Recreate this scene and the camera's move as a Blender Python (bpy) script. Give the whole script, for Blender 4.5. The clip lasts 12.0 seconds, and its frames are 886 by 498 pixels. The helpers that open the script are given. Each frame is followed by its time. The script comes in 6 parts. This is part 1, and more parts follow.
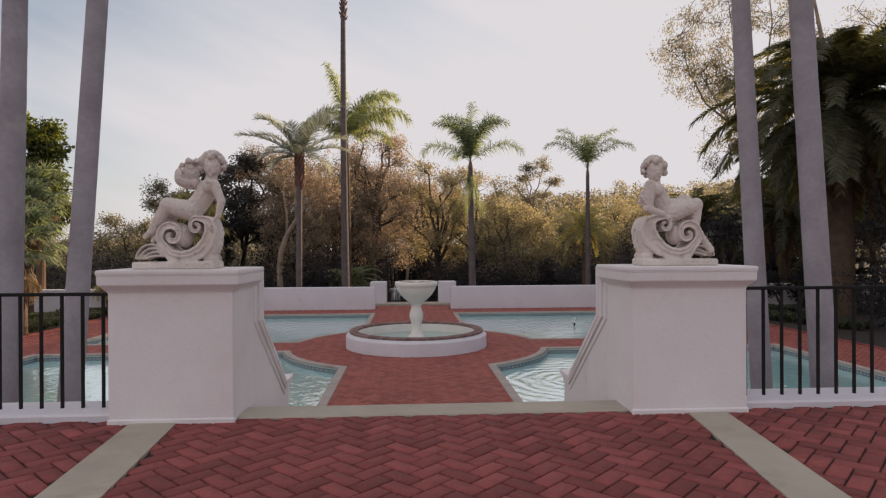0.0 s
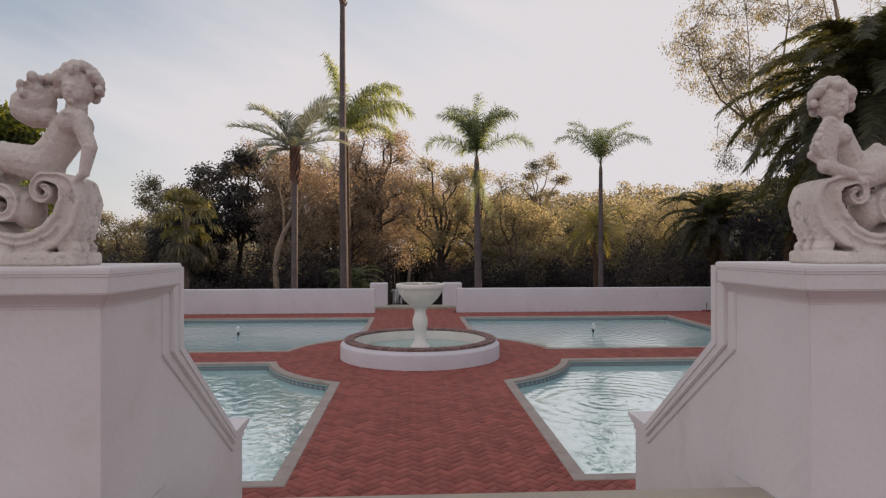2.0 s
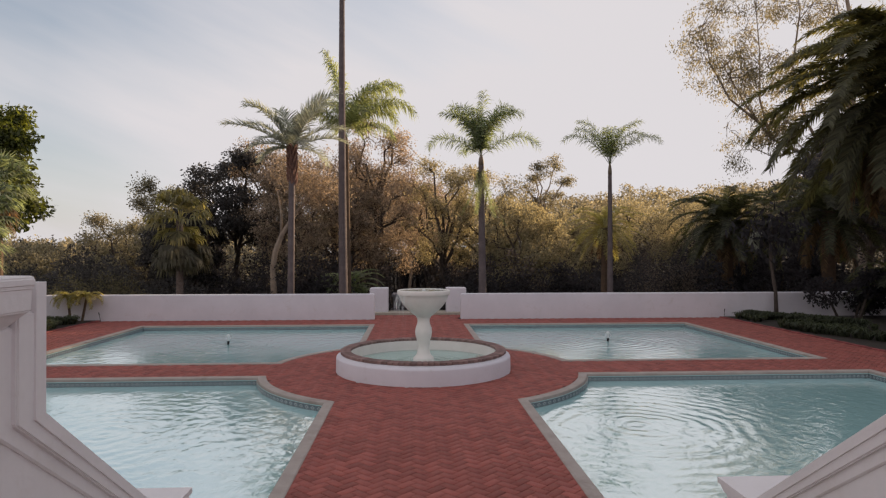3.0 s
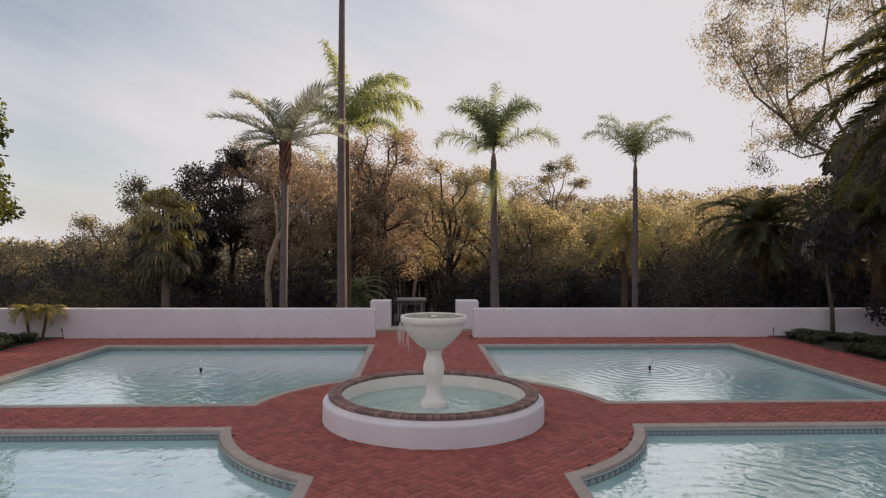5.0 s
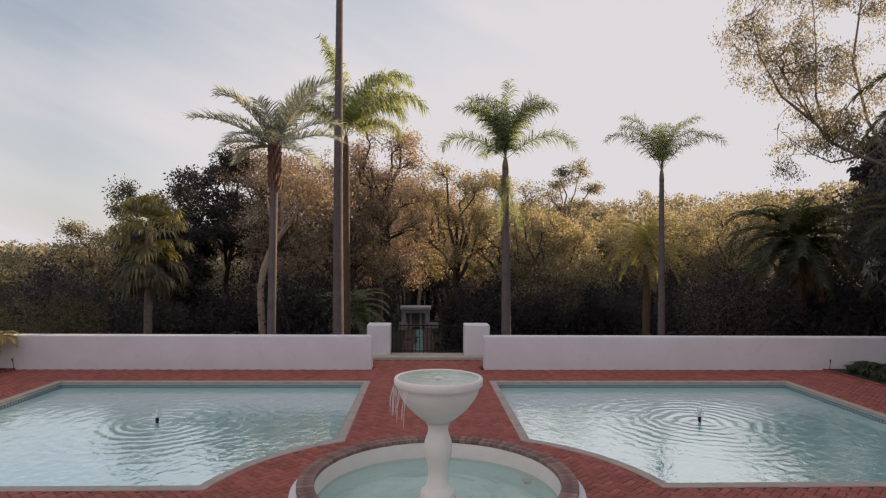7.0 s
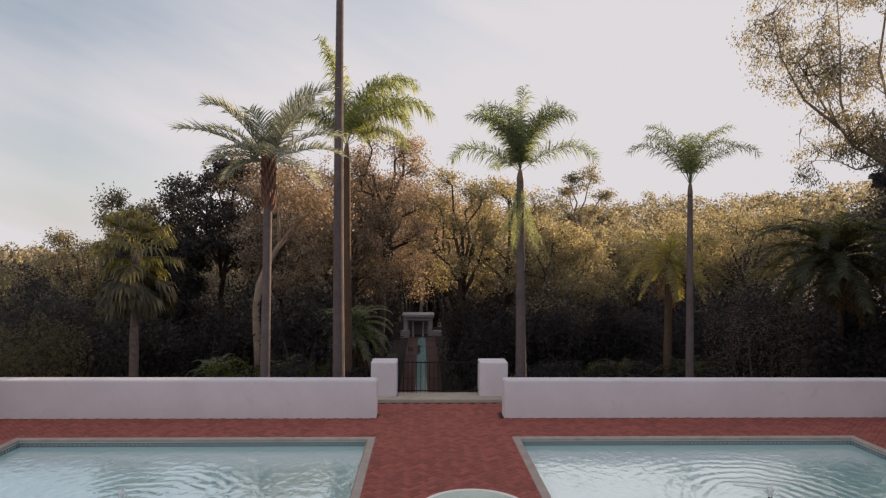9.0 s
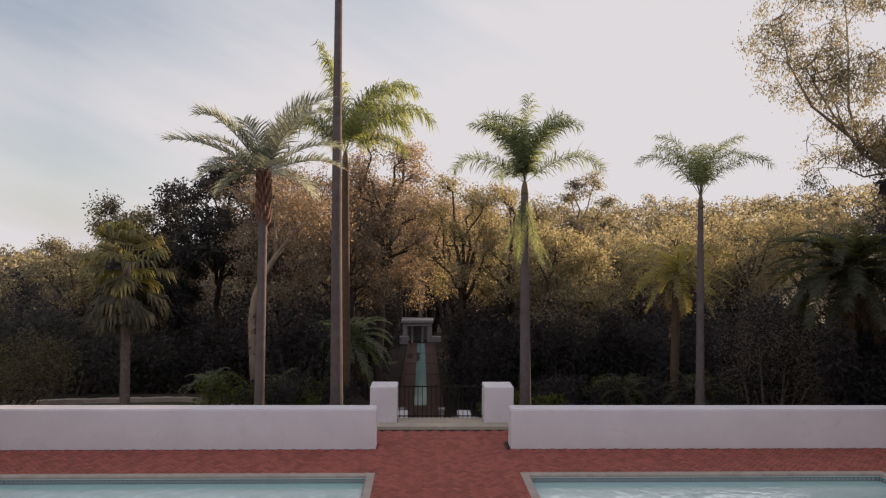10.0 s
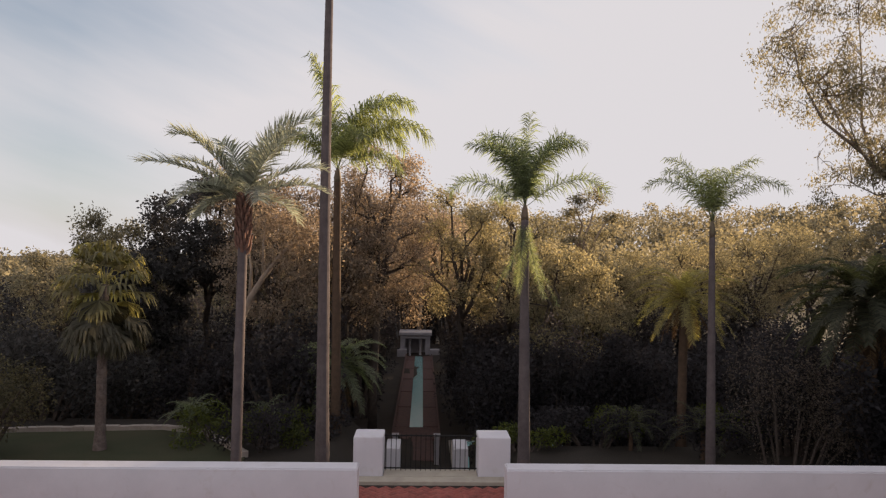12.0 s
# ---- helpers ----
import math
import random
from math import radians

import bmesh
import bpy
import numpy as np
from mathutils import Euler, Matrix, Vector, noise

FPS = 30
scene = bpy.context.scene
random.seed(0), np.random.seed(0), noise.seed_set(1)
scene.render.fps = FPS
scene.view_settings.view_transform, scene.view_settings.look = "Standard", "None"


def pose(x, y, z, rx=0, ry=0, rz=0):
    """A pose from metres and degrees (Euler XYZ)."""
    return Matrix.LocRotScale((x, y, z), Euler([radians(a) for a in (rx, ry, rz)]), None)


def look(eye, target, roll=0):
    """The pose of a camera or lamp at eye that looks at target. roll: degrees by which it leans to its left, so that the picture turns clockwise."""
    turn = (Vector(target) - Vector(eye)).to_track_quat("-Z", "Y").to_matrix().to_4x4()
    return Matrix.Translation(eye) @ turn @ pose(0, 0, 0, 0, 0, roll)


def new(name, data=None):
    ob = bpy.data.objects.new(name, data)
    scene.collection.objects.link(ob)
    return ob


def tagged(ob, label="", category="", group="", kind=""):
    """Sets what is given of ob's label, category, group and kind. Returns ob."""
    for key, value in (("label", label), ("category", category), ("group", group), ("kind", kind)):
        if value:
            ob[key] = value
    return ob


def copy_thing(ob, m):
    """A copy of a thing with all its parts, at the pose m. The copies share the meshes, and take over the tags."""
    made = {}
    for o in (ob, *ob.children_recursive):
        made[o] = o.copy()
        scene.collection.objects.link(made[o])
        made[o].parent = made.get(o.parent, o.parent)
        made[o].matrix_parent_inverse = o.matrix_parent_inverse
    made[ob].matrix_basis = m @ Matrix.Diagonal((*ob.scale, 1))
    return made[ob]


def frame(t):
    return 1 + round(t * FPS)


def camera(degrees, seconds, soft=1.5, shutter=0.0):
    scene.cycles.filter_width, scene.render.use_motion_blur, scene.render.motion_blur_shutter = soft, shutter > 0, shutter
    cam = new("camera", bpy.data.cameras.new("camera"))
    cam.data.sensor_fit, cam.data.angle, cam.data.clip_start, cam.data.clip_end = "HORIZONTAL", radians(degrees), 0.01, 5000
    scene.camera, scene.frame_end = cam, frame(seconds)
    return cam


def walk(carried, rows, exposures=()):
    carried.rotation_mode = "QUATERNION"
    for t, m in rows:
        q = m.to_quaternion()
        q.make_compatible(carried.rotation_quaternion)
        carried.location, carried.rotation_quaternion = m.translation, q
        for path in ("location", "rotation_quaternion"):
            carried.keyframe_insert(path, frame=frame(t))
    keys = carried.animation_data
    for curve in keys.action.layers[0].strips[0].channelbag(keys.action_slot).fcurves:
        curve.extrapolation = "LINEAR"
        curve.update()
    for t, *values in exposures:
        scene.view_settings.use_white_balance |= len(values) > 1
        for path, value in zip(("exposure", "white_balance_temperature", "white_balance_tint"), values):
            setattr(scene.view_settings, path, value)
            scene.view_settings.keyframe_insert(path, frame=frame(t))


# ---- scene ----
cam = camera(72.0, 12.0, 1.25)
PATH = [
    (0, (-0.146, -2.942, 2.697), (-0.036, -0.945, 2.695), -0.3),
    (0.5, (-0.139, -2.431, 2.672), (-0.032, -0.434, 2.67), -0.3),
    (1, (-0.15, -1.957, 2.653), (-0.043, 0.04, 2.651), -0.3),
    (1.5, (-0.16, -1.513, 2.636), (-0.054, 0.484, 2.633), -0.2),
    (2, (-0.179, -0.97, 2.621), (-0.075, 1.027, 2.622), -0.1),
    (2.5, (-0.186, -0.357, 2.606), (-0.084, 1.641, 2.613), -0.1),
    (4.5, (-0.311, 2.515, 2.791), (-0.219, 4.513, 2.807), 0.2),
    (5, (-0.273, 3.21, 2.866), (-0.187, 5.209, 2.884), 0.2),
    (5.5, (-0.232, 3.918, 2.986), (-0.151, 5.917, 3.006), 0.3),
    (6, (-0.165, 4.601, 3.116), (-0.091, 6.6, 3.137), 0.3),
    (6.5, (-0.151, 5.303, 3.247), (-0.081, 7.301, 3.27), 0.4),
    (7, (-0.188, 5.91, 3.383), (-0.121, 7.909, 3.41), 0.4),
    (9, (-0.496, 8.063, 4.304), (-0.43, 10.062, 4.327), 0.4),
    (9.5, (-0.557, 8.493, 4.55), (-0.489, 10.492, 4.576), 0.4),
    (10, (-0.592, 8.919, 4.828), (-0.522, 10.918, 4.854), 0.5),
    (10.5, (-0.587, 9.32, 5.079), (-0.516, 11.318, 5.107), 0.7),
    (11, (-0.513, 9.693, 5.303), (-0.445, 11.691, 5.335), 0.8),
    (11.5, (-0.423, 10.04, 5.536), (-0.357, 12.039, 5.57), 0.9),
    (12, (-0.307, 10.366, 5.721), (-0.241, 12.365, 5.761), 1.0),
]
walk(cam, [(t, look(eye, target, roll)) for t, eye, target, roll in PATH])

# ---- world, sun ----
SUN_EL, SUN_AZ = radians(12.0), radians(48.0)   # azimuth to the right of +y
world = bpy.data.worlds.new("world")
scene.world = world
world.use_nodes = True
wn, wl = world.node_tree.nodes, world.node_tree.links
wn.clear()
w_out = wn.new("ShaderNodeOutputWorld")
w_bg = wn.new("ShaderNodeBackground")
w_sky = wn.new("ShaderNodeTexSky")
w_sky.sky_type = "NISHITA"
w_sky.sun_disc = False
w_sky.sun_elevation, w_sky.sun_rotation = SUN_EL, SUN_AZ
w_sky.air_density, w_sky.dust_density, w_sky.ozone_density = 1.0, 1.6, 1.5
w_bg.inputs["Strength"].default_value = 0.155
# thin high haze: thicker towards the sun, opposite it and at the horizon, drawn into slanting streaks of cirrus
w_co = wn.new("ShaderNodeTexCoord")
w_map = wn.new("ShaderNodeMapping")
w_map.vector_type = "TEXTURE"
w_map.inputs["Rotation"].default_value = (0.0, radians(21.0), 0.0)
w_map.inputs["Scale"].default_value = (1.6, 1.0, 0.22)
w_noise = wn.new("ShaderNodeTexNoise")
w_noise.inputs["Scale"].default_value, w_noise.inputs["Detail"].default_value = 1.5, 6.0
w_noise.inputs["Roughness"].default_value = 0.5
w_ramp = wn.new("ShaderNodeMapRange")
w_ramp.inputs["From Min"].default_value, w_ramp.inputs["From Max"].default_value = 0.36, 0.66
w_ramp.inputs["To Min"].default_value, w_ramp.inputs["To Max"].default_value = -0.06, 0.46
w_side = wn.new("ShaderNodeVectorMath")
w_side.operation = "DOT_PRODUCT"
w_side.inputs[1].default_value = (math.sin(SUN_AZ), math.cos(SUN_AZ), 0)
w_near = wn.new("ShaderNodeMapRange")
w_near.inputs["From Min"].default_value, w_near.inputs["From Max"].default_value = 0.0, 0.68
w_near.inputs["To Min"].default_value, w_near.inputs["To Max"].default_value = 0.18, 0.95
w_sep = wn.new("ShaderNodeSeparateXYZ")
w_low = wn.new("ShaderNodeMapRange")
w_low.inputs["From Min"].default_value, w_low.inputs["From Max"].default_value = 0.02, 0.30
w_low.inputs["To Min"].default_value, w_low.inputs["To Max"].default_value = 0.64, 0.0
w_add = wn.new("ShaderNodeMath")
w_all = wn.new("ShaderNodeMath")
w_all.use_clamp = True
w_mix = wn.new("ShaderNodeMixRGB")
w_mix.inputs["Color2"].default_value = (4.75, 4.53, 4.66, 1)
wl.new(w_co.outputs["Generated"], w_map.inputs["Vector"])
wl.new(w_map.outputs["Vector"], w_noise.inputs["Vector"])
wl.new(w_noise.outputs["Fac"], w_ramp.inputs["Value"])
wl.new(w_co.outputs["Generated"], w_side.inputs[0])
w_off = wn.new("ShaderNodeMath")
w_off.operation, w_off.inputs[1].default_value = "SUBTRACT", 0.2
w_abs = wn.new("ShaderNodeMath")
w_abs.operation = "ABSOLUTE"
wl.new(w_side.outputs["Value"], w_off.inputs[0])
wl.new(w_off.outputs["Value"], w_abs.inputs[0])
wl.new(w_abs.outputs["Value"], w_near.inputs["Value"])
wl.new(w_co.outputs["Generated"], w_sep.inputs["Vector"])
wl.new(w_sep.outputs["Z"], w_low.inputs["Value"])
wl.new(w_ramp.outputs["Result"], w_add.inputs[0])
wl.new(w_near.outputs["Result"], w_add.inputs[1])
wl.new(w_add.outputs["Value"], w_all.inputs[0])
wl.new(w_low.outputs["Result"], w_all.inputs[1])
wl.new(w_all.outputs["Value"], w_mix.inputs["Fac"])
w_cap = wn.new("ShaderNodeVectorMath")
w_cap.operation = "MINIMUM"
w_cap.inputs[1].default_value = (4.95, 4.75, 5.0)   # the haze evens out the glow round the sun
wl.new(w_sky.outputs["Color"], w_cap.inputs[0])
wl.new(w_cap.outputs["Vector"], w_mix.inputs["Color1"])
wl.new(w_mix.outputs["Color"], w_bg.inputs["Color"])
wl.new(w_bg.outputs["Background"], w_out.inputs["Surface"])

sun = new("sun", bpy.data.lights.new("sun", "SUN"))
sun.data.energy, sun.data.angle, sun.data.color = 8.5, radians(0.8), (1.0, 0.74, 0.47)
sun_dir = Vector((math.sin(SUN_AZ) * math.cos(SUN_EL), math.cos(SUN_AZ) * math.cos(SUN_EL), math.sin(SUN_EL)))
sun.matrix_world = look(sun_dir * 100, (0, 0, 0))
scene.view_settings.exposure = 0.0


# ---- materials ----
def material(name, base, second=None, rough=0.7, scale=4.0, bump=0.0, bump_scale=60.0, spec=0.4, metal=0.0,
             island=0.0, obj_random=0.0, translucent=None, fine=0.0, stain=None):
    """Two-scale noise between two colours, with optional bump, per-island and per-object brightness variation."""
    m = bpy.data.materials.new(name)
    m.use_nodes = True
    nt = m.node_tree
    n, l = nt.nodes, nt.links
    b = n["Principled BSDF"]
    b.inputs["Roughness"].default_value = rough
    b.inputs["Metallic"].default_value = metal
    b.inputs["Specular IOR Level"].default_value = spec
    co = n.new("ShaderNodeTexCoord")
    tex = n.new("ShaderNodeTexNoise")
    tex.inputs["Scale"].default_value, tex.inputs["Detail"].default_value = scale, 8.0
    tex.inputs["Roughness"].default_value = 0.62
    l.new(co.outputs["Object"], tex.inputs["Vector"])
    rng = n.new("ShaderNodeMapRange")
    rng.inputs["From Min"].default_value, rng.inputs["From Max"].default_value = 0.3, 0.7
    l.new(tex.outputs["Fac"], rng.inputs["Value"])
    mix = n.new("ShaderNodeMixRGB")
    mix.inputs["Color1"].default_value = (*base, 1)
    mix.inputs["Color2"].default_value = (*(second or [c * 0.8 for c in base]), 1)
    l.new(rng.outputs["Result"], mix.inputs["Fac"])
    col = mix.outputs["Color"]
    if fine:
        ft = n.new("ShaderNodeTexNoise")
        ft.inputs["Scale"].default_value, ft.inputs["Detail"].default_value = bump_scale, 4.0
        l.new(co.outputs["Object"], ft.inputs["Vector"])
        fr = n.new("ShaderNodeMapRange")
        fr.inputs["To Min"].default_value, fr.inputs["To Max"].default_value = 1 - fine, 1 + fine
        l.new(ft.outputs["Fac"], fr.inputs["Value"])
        fm = n.new("ShaderNodeVectorMath")
        fm.operation = "SCALE"
        l.new(col, fm.inputs[0])
        l.new(fr.outputs["Result"], fm.inputs["Scale"])
        col = fm.outputs["Vector"]
    if stain:
        # weathering: colour, noise scale, threshold, strength
        st = n.new("ShaderNodeTexNoise")
        st.inputs["Scale"].default_value, st.inputs["Detail"].default_value = stain[1], 9.0
        st.inputs["Roughness"].default_value, st.inputs["Distortion"].default_value = 0.68, 0.5
        l.new(co.outputs["Object"], st.inputs["Vector"])
        sr = n.new("ShaderNodeMapRange")
        sr.inputs["From Min"].default_value, sr.inputs["From Max"].default_value = stain[2], stain[2] + 0.14
        sr.inputs["To Max"].default_value = stain[3]
        l.new(st.outputs["Fac"], sr.inputs["Value"])
        sm = n.new("ShaderNodeMixRGB")
        sm.inputs["Color2"].default_value = (*stain[0], 1)
        l.new(sr.outputs["Result"], sm.inputs["Fac"])
        l.new(col, sm.inputs["Color1"])
        col = sm.outputs["Color"]
    for amount, node, socket in ((island, "ShaderNodeNewGeometry", "Random Per Island"), (obj_random, "ShaderNodeObjectInfo", "Random")):
        if amount:
            g = n.new(node)
            r = n.new("ShaderNodeMapRange")
            r.inputs["To Min"].default_value, r.inputs["To Max"].default_value = 1 - amount, 1 + amount
            l.new(g.outputs[socket], r.inputs["Value"])
            v = n.new("ShaderNodeVectorMath")
            v.operation = "SCALE"
            l.new(col, v.inputs[0])
            l.new(r.outputs["Result"], v.inputs["Scale"])
            col = v.outputs["Vector"]
    l.new(col, b.inputs["Base Color"])
    if bump:
        t2 = n.new("ShaderNodeTexNoise")
        t2.inputs["Scale"].default_value, t2.inputs["Detail"].default_value = bump_scale, 6.0
        l.new(co.outputs["Object"], t2.inputs["Vector"])
        bp = n.new("ShaderNodeBump")
        bp.inputs["Strength"].default_value, bp.inputs["Distance"].default_value = bump, 0.02
        l.new(t2.outputs["Fac"], bp.inputs["Height"])
        l.new(bp.outputs["Normal"], b.inputs["Normal"])
    if translucent:
        tr = n.new("ShaderNodeBsdfTranslucent")
        tv = n.new("ShaderNodeMixRGB")
        tv.blend_type = "MULTIPLY"
        tv.inputs["Fac"].default_value = 1.0
        tv.inputs["Color2"].default_value = (*translucent, 1)
        l.new(col, tv.inputs["Color1"])
        l.new(tv.outputs["Color"], tr.inputs["Color"])
        ms = n.new("ShaderNodeMixShader")
        ms.inputs["Fac"].default_value = 0.5
        l.new(b.outputs["BSDF"], ms.inputs[1])
        l.new(tr.outputs["BSDF"], ms.inputs[2])
        l.new(ms.outputs["Shader"], n["Material Output"].inputs["Surface"])
    return m


def water_material(name, tint, strength, scale, centres=(), clear=0.5):
    m = bpy.data.materials.new(name)
    m.use_nodes = True
    n, l = m.node_tree.nodes, m.node_tree.links
    b = n["Principled BSDF"]
    b.inputs["Base Color"].default_value = (*tint, 1)
    b.inputs["Roughness"].default_value = 0.03
    b.inputs["IOR"].default_value = 1.33
    b.inputs["Transmission Weight"].default_value = clear
    geo = n.new("ShaderNodeNewGeometry")
    mp = n.new("ShaderNodeMapping")
    mp.inputs["Scale"].default_value = (1.0, 0.8, 1.0)
    l.new(geo.outputs["Position"], mp.inputs["Vector"])
    t = n.new("ShaderNodeTexNoise")
    t.inputs["Scale"].default_value, t.inputs["Detail"].default_value = scale, 3.0
    t.inputs["Distortion"].default_value = 0.6
    l.new(mp.outputs["Vector"], t.inputs["Vector"])
    height = t.outputs["Fac"]
    drift = n.new("ShaderNodeTexNoise")
    drift.inputs["Scale"].default_value, drift.inputs["Detail"].default_value = 1.3, 2.0
    l.new(geo.outputs["Position"], drift.inputs["Vector"])
    for *c, rings in centres:
        sub = n.new("ShaderNodeVectorMath")
        sub.operation = "DISTANCE"
        sub.inputs[1].default_value = c
        l.new(geo.outputs["Position"], sub.inputs[0])
        mul = n.new("ShaderNodeMath")
        mul.operation = "MULTIPLY"
        mul.inputs[1].default_value = 22.0
        l.new(sub.outputs["Value"], mul.inputs[0])
        wob = n.new("ShaderNodeMath")
        wob.operation = "MULTIPLY_ADD"
        wob.inputs[1].default_value = 11.0
        l.new(drift.outputs["Fac"], wob.inputs[0])
        l.new(mul.outputs["Value"], wob.inputs[2])
        sn = n.new("ShaderNodeMath")
        sn.operation = "SINE"
        l.new(wob.outputs["Value"], sn.inputs[0])
        fall = n.new("ShaderNodeMapRange")
        fall.inputs["From Min"].default_value, fall.inputs["From Max"].default_value = 0.0, 3.2
        fall.inputs["To Min"].default_value, fall.inputs["To Max"].default_value = rings, 0.0
        l.new(sub.outputs["Value"], fall.inputs["Value"])
        pr = n.new("ShaderNodeMath")
        pr.operation = "MULTIPLY_ADD"
        l.new(sn.outputs["Value"], pr.inputs[0])
        l.new(fall.outputs["Result"], pr.inputs[1])
        l.new(height, pr.inputs[2])
        height = pr.outputs["Value"]
    bp = n.new("ShaderNodeBump")
    bp.inputs["Strength"].default_value, bp.inputs["Distance"].default_value = strength, 0.06
    l.new(height, bp.inputs["Height"])
    l.new(bp.outputs["Normal"], b.inputs["Normal"])
    return m


# white stucco; the bluish-lilac cast of open shade is mixed into its colour
M_STUCCO = material("shade_tinted_stucco", (0.70, 0.668, 0.722), (0.62, 0.593, 0.643), 0.85, 1.1, 0.10, 38, 0.25, fine=0.03, stain=((0.52, 0.47, 0.46), 2.3, 0.56, 0.4))
# the same stucco, lightened and warmed for the light falling on the pedestals
M_PEDESTAL = material("lightened_stucco", (0.785, 0.745, 0.762), (0.70, 0.66, 0.67), 0.85, 1.1, 0.10, 38, 0.25, fine=0.03, stain=((0.58, 0.52, 0.49), 2.3, 0.56, 0.4))
M_STATUE = material("cast_stone", (0.76, 0.69, 0.65), (0.58, 0.505, 0.46), 0.9, 4.0, 0.5, 60, 0.2, fine=0.12, stain=((0.18, 0.15, 0.15), 12.0, 0.57, 0.8))
M_BRICK = material("red_brick", (0.335, 0.094, 0.074), (0.26, 0.078, 0.067), 0.75, 7.0, 0.4, 90, 0.35, island=0.22, fine=0.3)
M_BRICK_ONE = material("red_brick_single", (0.335, 0.094, 0.074), (0.26, 0.078, 0.067), 0.75, 7.0, 0.4, 90, 0.35, obj_random=0.22, fine=0.3)
M_BRICK_OLD = material("worn_terrace_brick", (0.308, 0.078, 0.074), (0.195, 0.056, 0.056), 0.8, 5.0, 0.7, 70, 0.3, island=0.26, fine=0.3)
M_BRICK_OLD_ONE = material("worn_terrace_brick_single", (0.308, 0.078, 0.074), (0.195, 0.056, 0.056), 0.8, 5.0, 0.7, 70, 0.3, obj_random=0.26, fine=0.3)
M_MORTAR = material("dark_mortar", (0.05, 0.03, 0.028), (0.02, 0.015, 0.014), 0.95, 6.0, 0.3, 80)
M_STONE = material("grey_coping_stone", (0.43, 0.375, 0.345), (0.33, 0.28, 0.255), 0.85, 3.0, 0.3, 70, 0.3, fine=0.1, stain=((0.20, 0.16, 0.14), 1.8, 0.56, 0.5))
M_BAND = material("tan_concrete", (0.47, 0.42, 0.35), (0.38, 0.33, 0.28), 0.85, 2.5, 0.25, 80, 0.3, fine=0.08, stain=((0.25, 0.20, 0.16), 2.0, 0.56, 0.45))
M_IRON = material("black_iron", (0.010, 0.010, 0.011), (0.016, 0.015, 0.015), 0.7, 12.0, 0.1, 120, 0.2)
M_POOL = material("pool_plaster", (0.40, 0.69, 0.70), (0.34, 0.63, 0.66), 0.7, 1.2, 0.1, 30)
M_FOUNT = material("white_fountain_paint", (0.80, 0.755, 0.725), (0.71, 0.665, 0.63), 0.6, 3.0, 0.15, 40, 0.4)
M_GRASS = material("lawn", (0.036, 0.045, 0.020), (0.06, 0.056, 0.03), 0.95, 0.6, 0.5, 30, fine=0.3)
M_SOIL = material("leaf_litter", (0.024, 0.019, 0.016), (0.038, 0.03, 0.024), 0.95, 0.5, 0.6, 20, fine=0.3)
M_WATER = water_material("pool_water", (0.46, 0.77, 0.78), 0.22, 4.6, ((5.85, 19.0, -0.145, 0.45), (-5.75, 19.0, -0.145, 0.26), (3.4, 9.9, -0.145, 0.34), (-4.9, 9.8, -0.145, 0.14)))
M_BASINW = water_material("basin_water", (0.70, 0.88, 0.84), 0.16, 5.0, ((0.04, 14.14, 0.27, 0.2),), 0.7)
M_SPRAY = water_material("falling_water", (0.92, 0.94, 0.95), 0.3, 20.0, (), 0.4)
M_TILE = material("blue_grey_tile", (0.085, 0.12, 0.15), (0.16, 0.19, 0.205), 0.3, 6.0, 0.05, 60, 0.5, fine=0.15)
M_TILE_PALE = material("pale_tile_motif", (0.40, 0.43, 0.42), (0.28, 0.32, 0.33), 0.3, 6.0, 0.05, 60, 0.5)
M_BASIN_IN = material("basin_plaster", (0.64, 0.80, 0.76), (0.56, 0.74, 0.71), 0.7, 1.5, 0.1, 30)


# ---- mesh helpers ----
def thing(name, label, category, loc=(0, 0, 0), group="", kind=""):
    e = new(name)
    e.location = loc
    e.empty_display_size = 0.2
    return tagged(e, label, category, group, kind)


def finish(me, mat, smooth=False):
    for m in (mat if isinstance(mat, (list, tuple)) else [mat]):
        me.materials.append(m)
    if smooth:
        me.polygons.foreach_set("use_smooth", [True] * len(me.polygons))
    me.update()


def part(name, bm, mat, parent=None, label="", smooth=False):
    me = bpy.data.meshes.new(name)
    bmesh.ops.recalc_face_normals(bm, faces=bm.faces)
    bm.to_mesh(me)
    bm.free()
    finish(me, mat, smooth)
    ob = new(name, me)
    if parent:
        ob.parent = parent
    if label:
        ob["label"] = label
    return ob


def np_mesh(name, verts, quads, mat, smooth=False):
    """A mesh from arrays of places and of four-cornered faces."""
    me = bpy.data.meshes.new(name)
    verts, quads = np.asarray(verts, np.float32), np.asarray(quads, np.int32)
    k = quads.shape[1]
    me.vertices.add(len(verts))
    me.vertices.foreach_set("co", verts.ravel())
    me.loops.add(quads.size)
    me.loops.foreach_set("vertex_index", quads.ravel())
    me.polygons.add(len(quads))
    me.polygons.foreach_set("loop_start", np.arange(0, quads.size, k, dtype=np.int32))
    me.update(calc_edges=True)
    finish(me, mat, smooth)
    return me


def box(bm, x0, y0, z0, x1, y1, z1, bevel=0.0, seg=1):
    vs = [bm.verts.new((x, y, z)) for x in (x0, x1) for y in (y0, y1) for z in (z0, z1)]
    fs = [bm.faces.new([vs[i] for i in f]) for f in ((0, 1, 3, 2), (4, 6, 7, 5), (0, 4, 5, 1), (2, 3, 7, 6), (0, 2, 6, 4), (1, 5, 7, 3))]
    if bevel:
        es = list({e for f in fs for e in f.edges})
        bmesh.ops.bevel(bm, geom=es, offset=bevel, segments=seg, affect="EDGES", profile=0.5)
    return vs


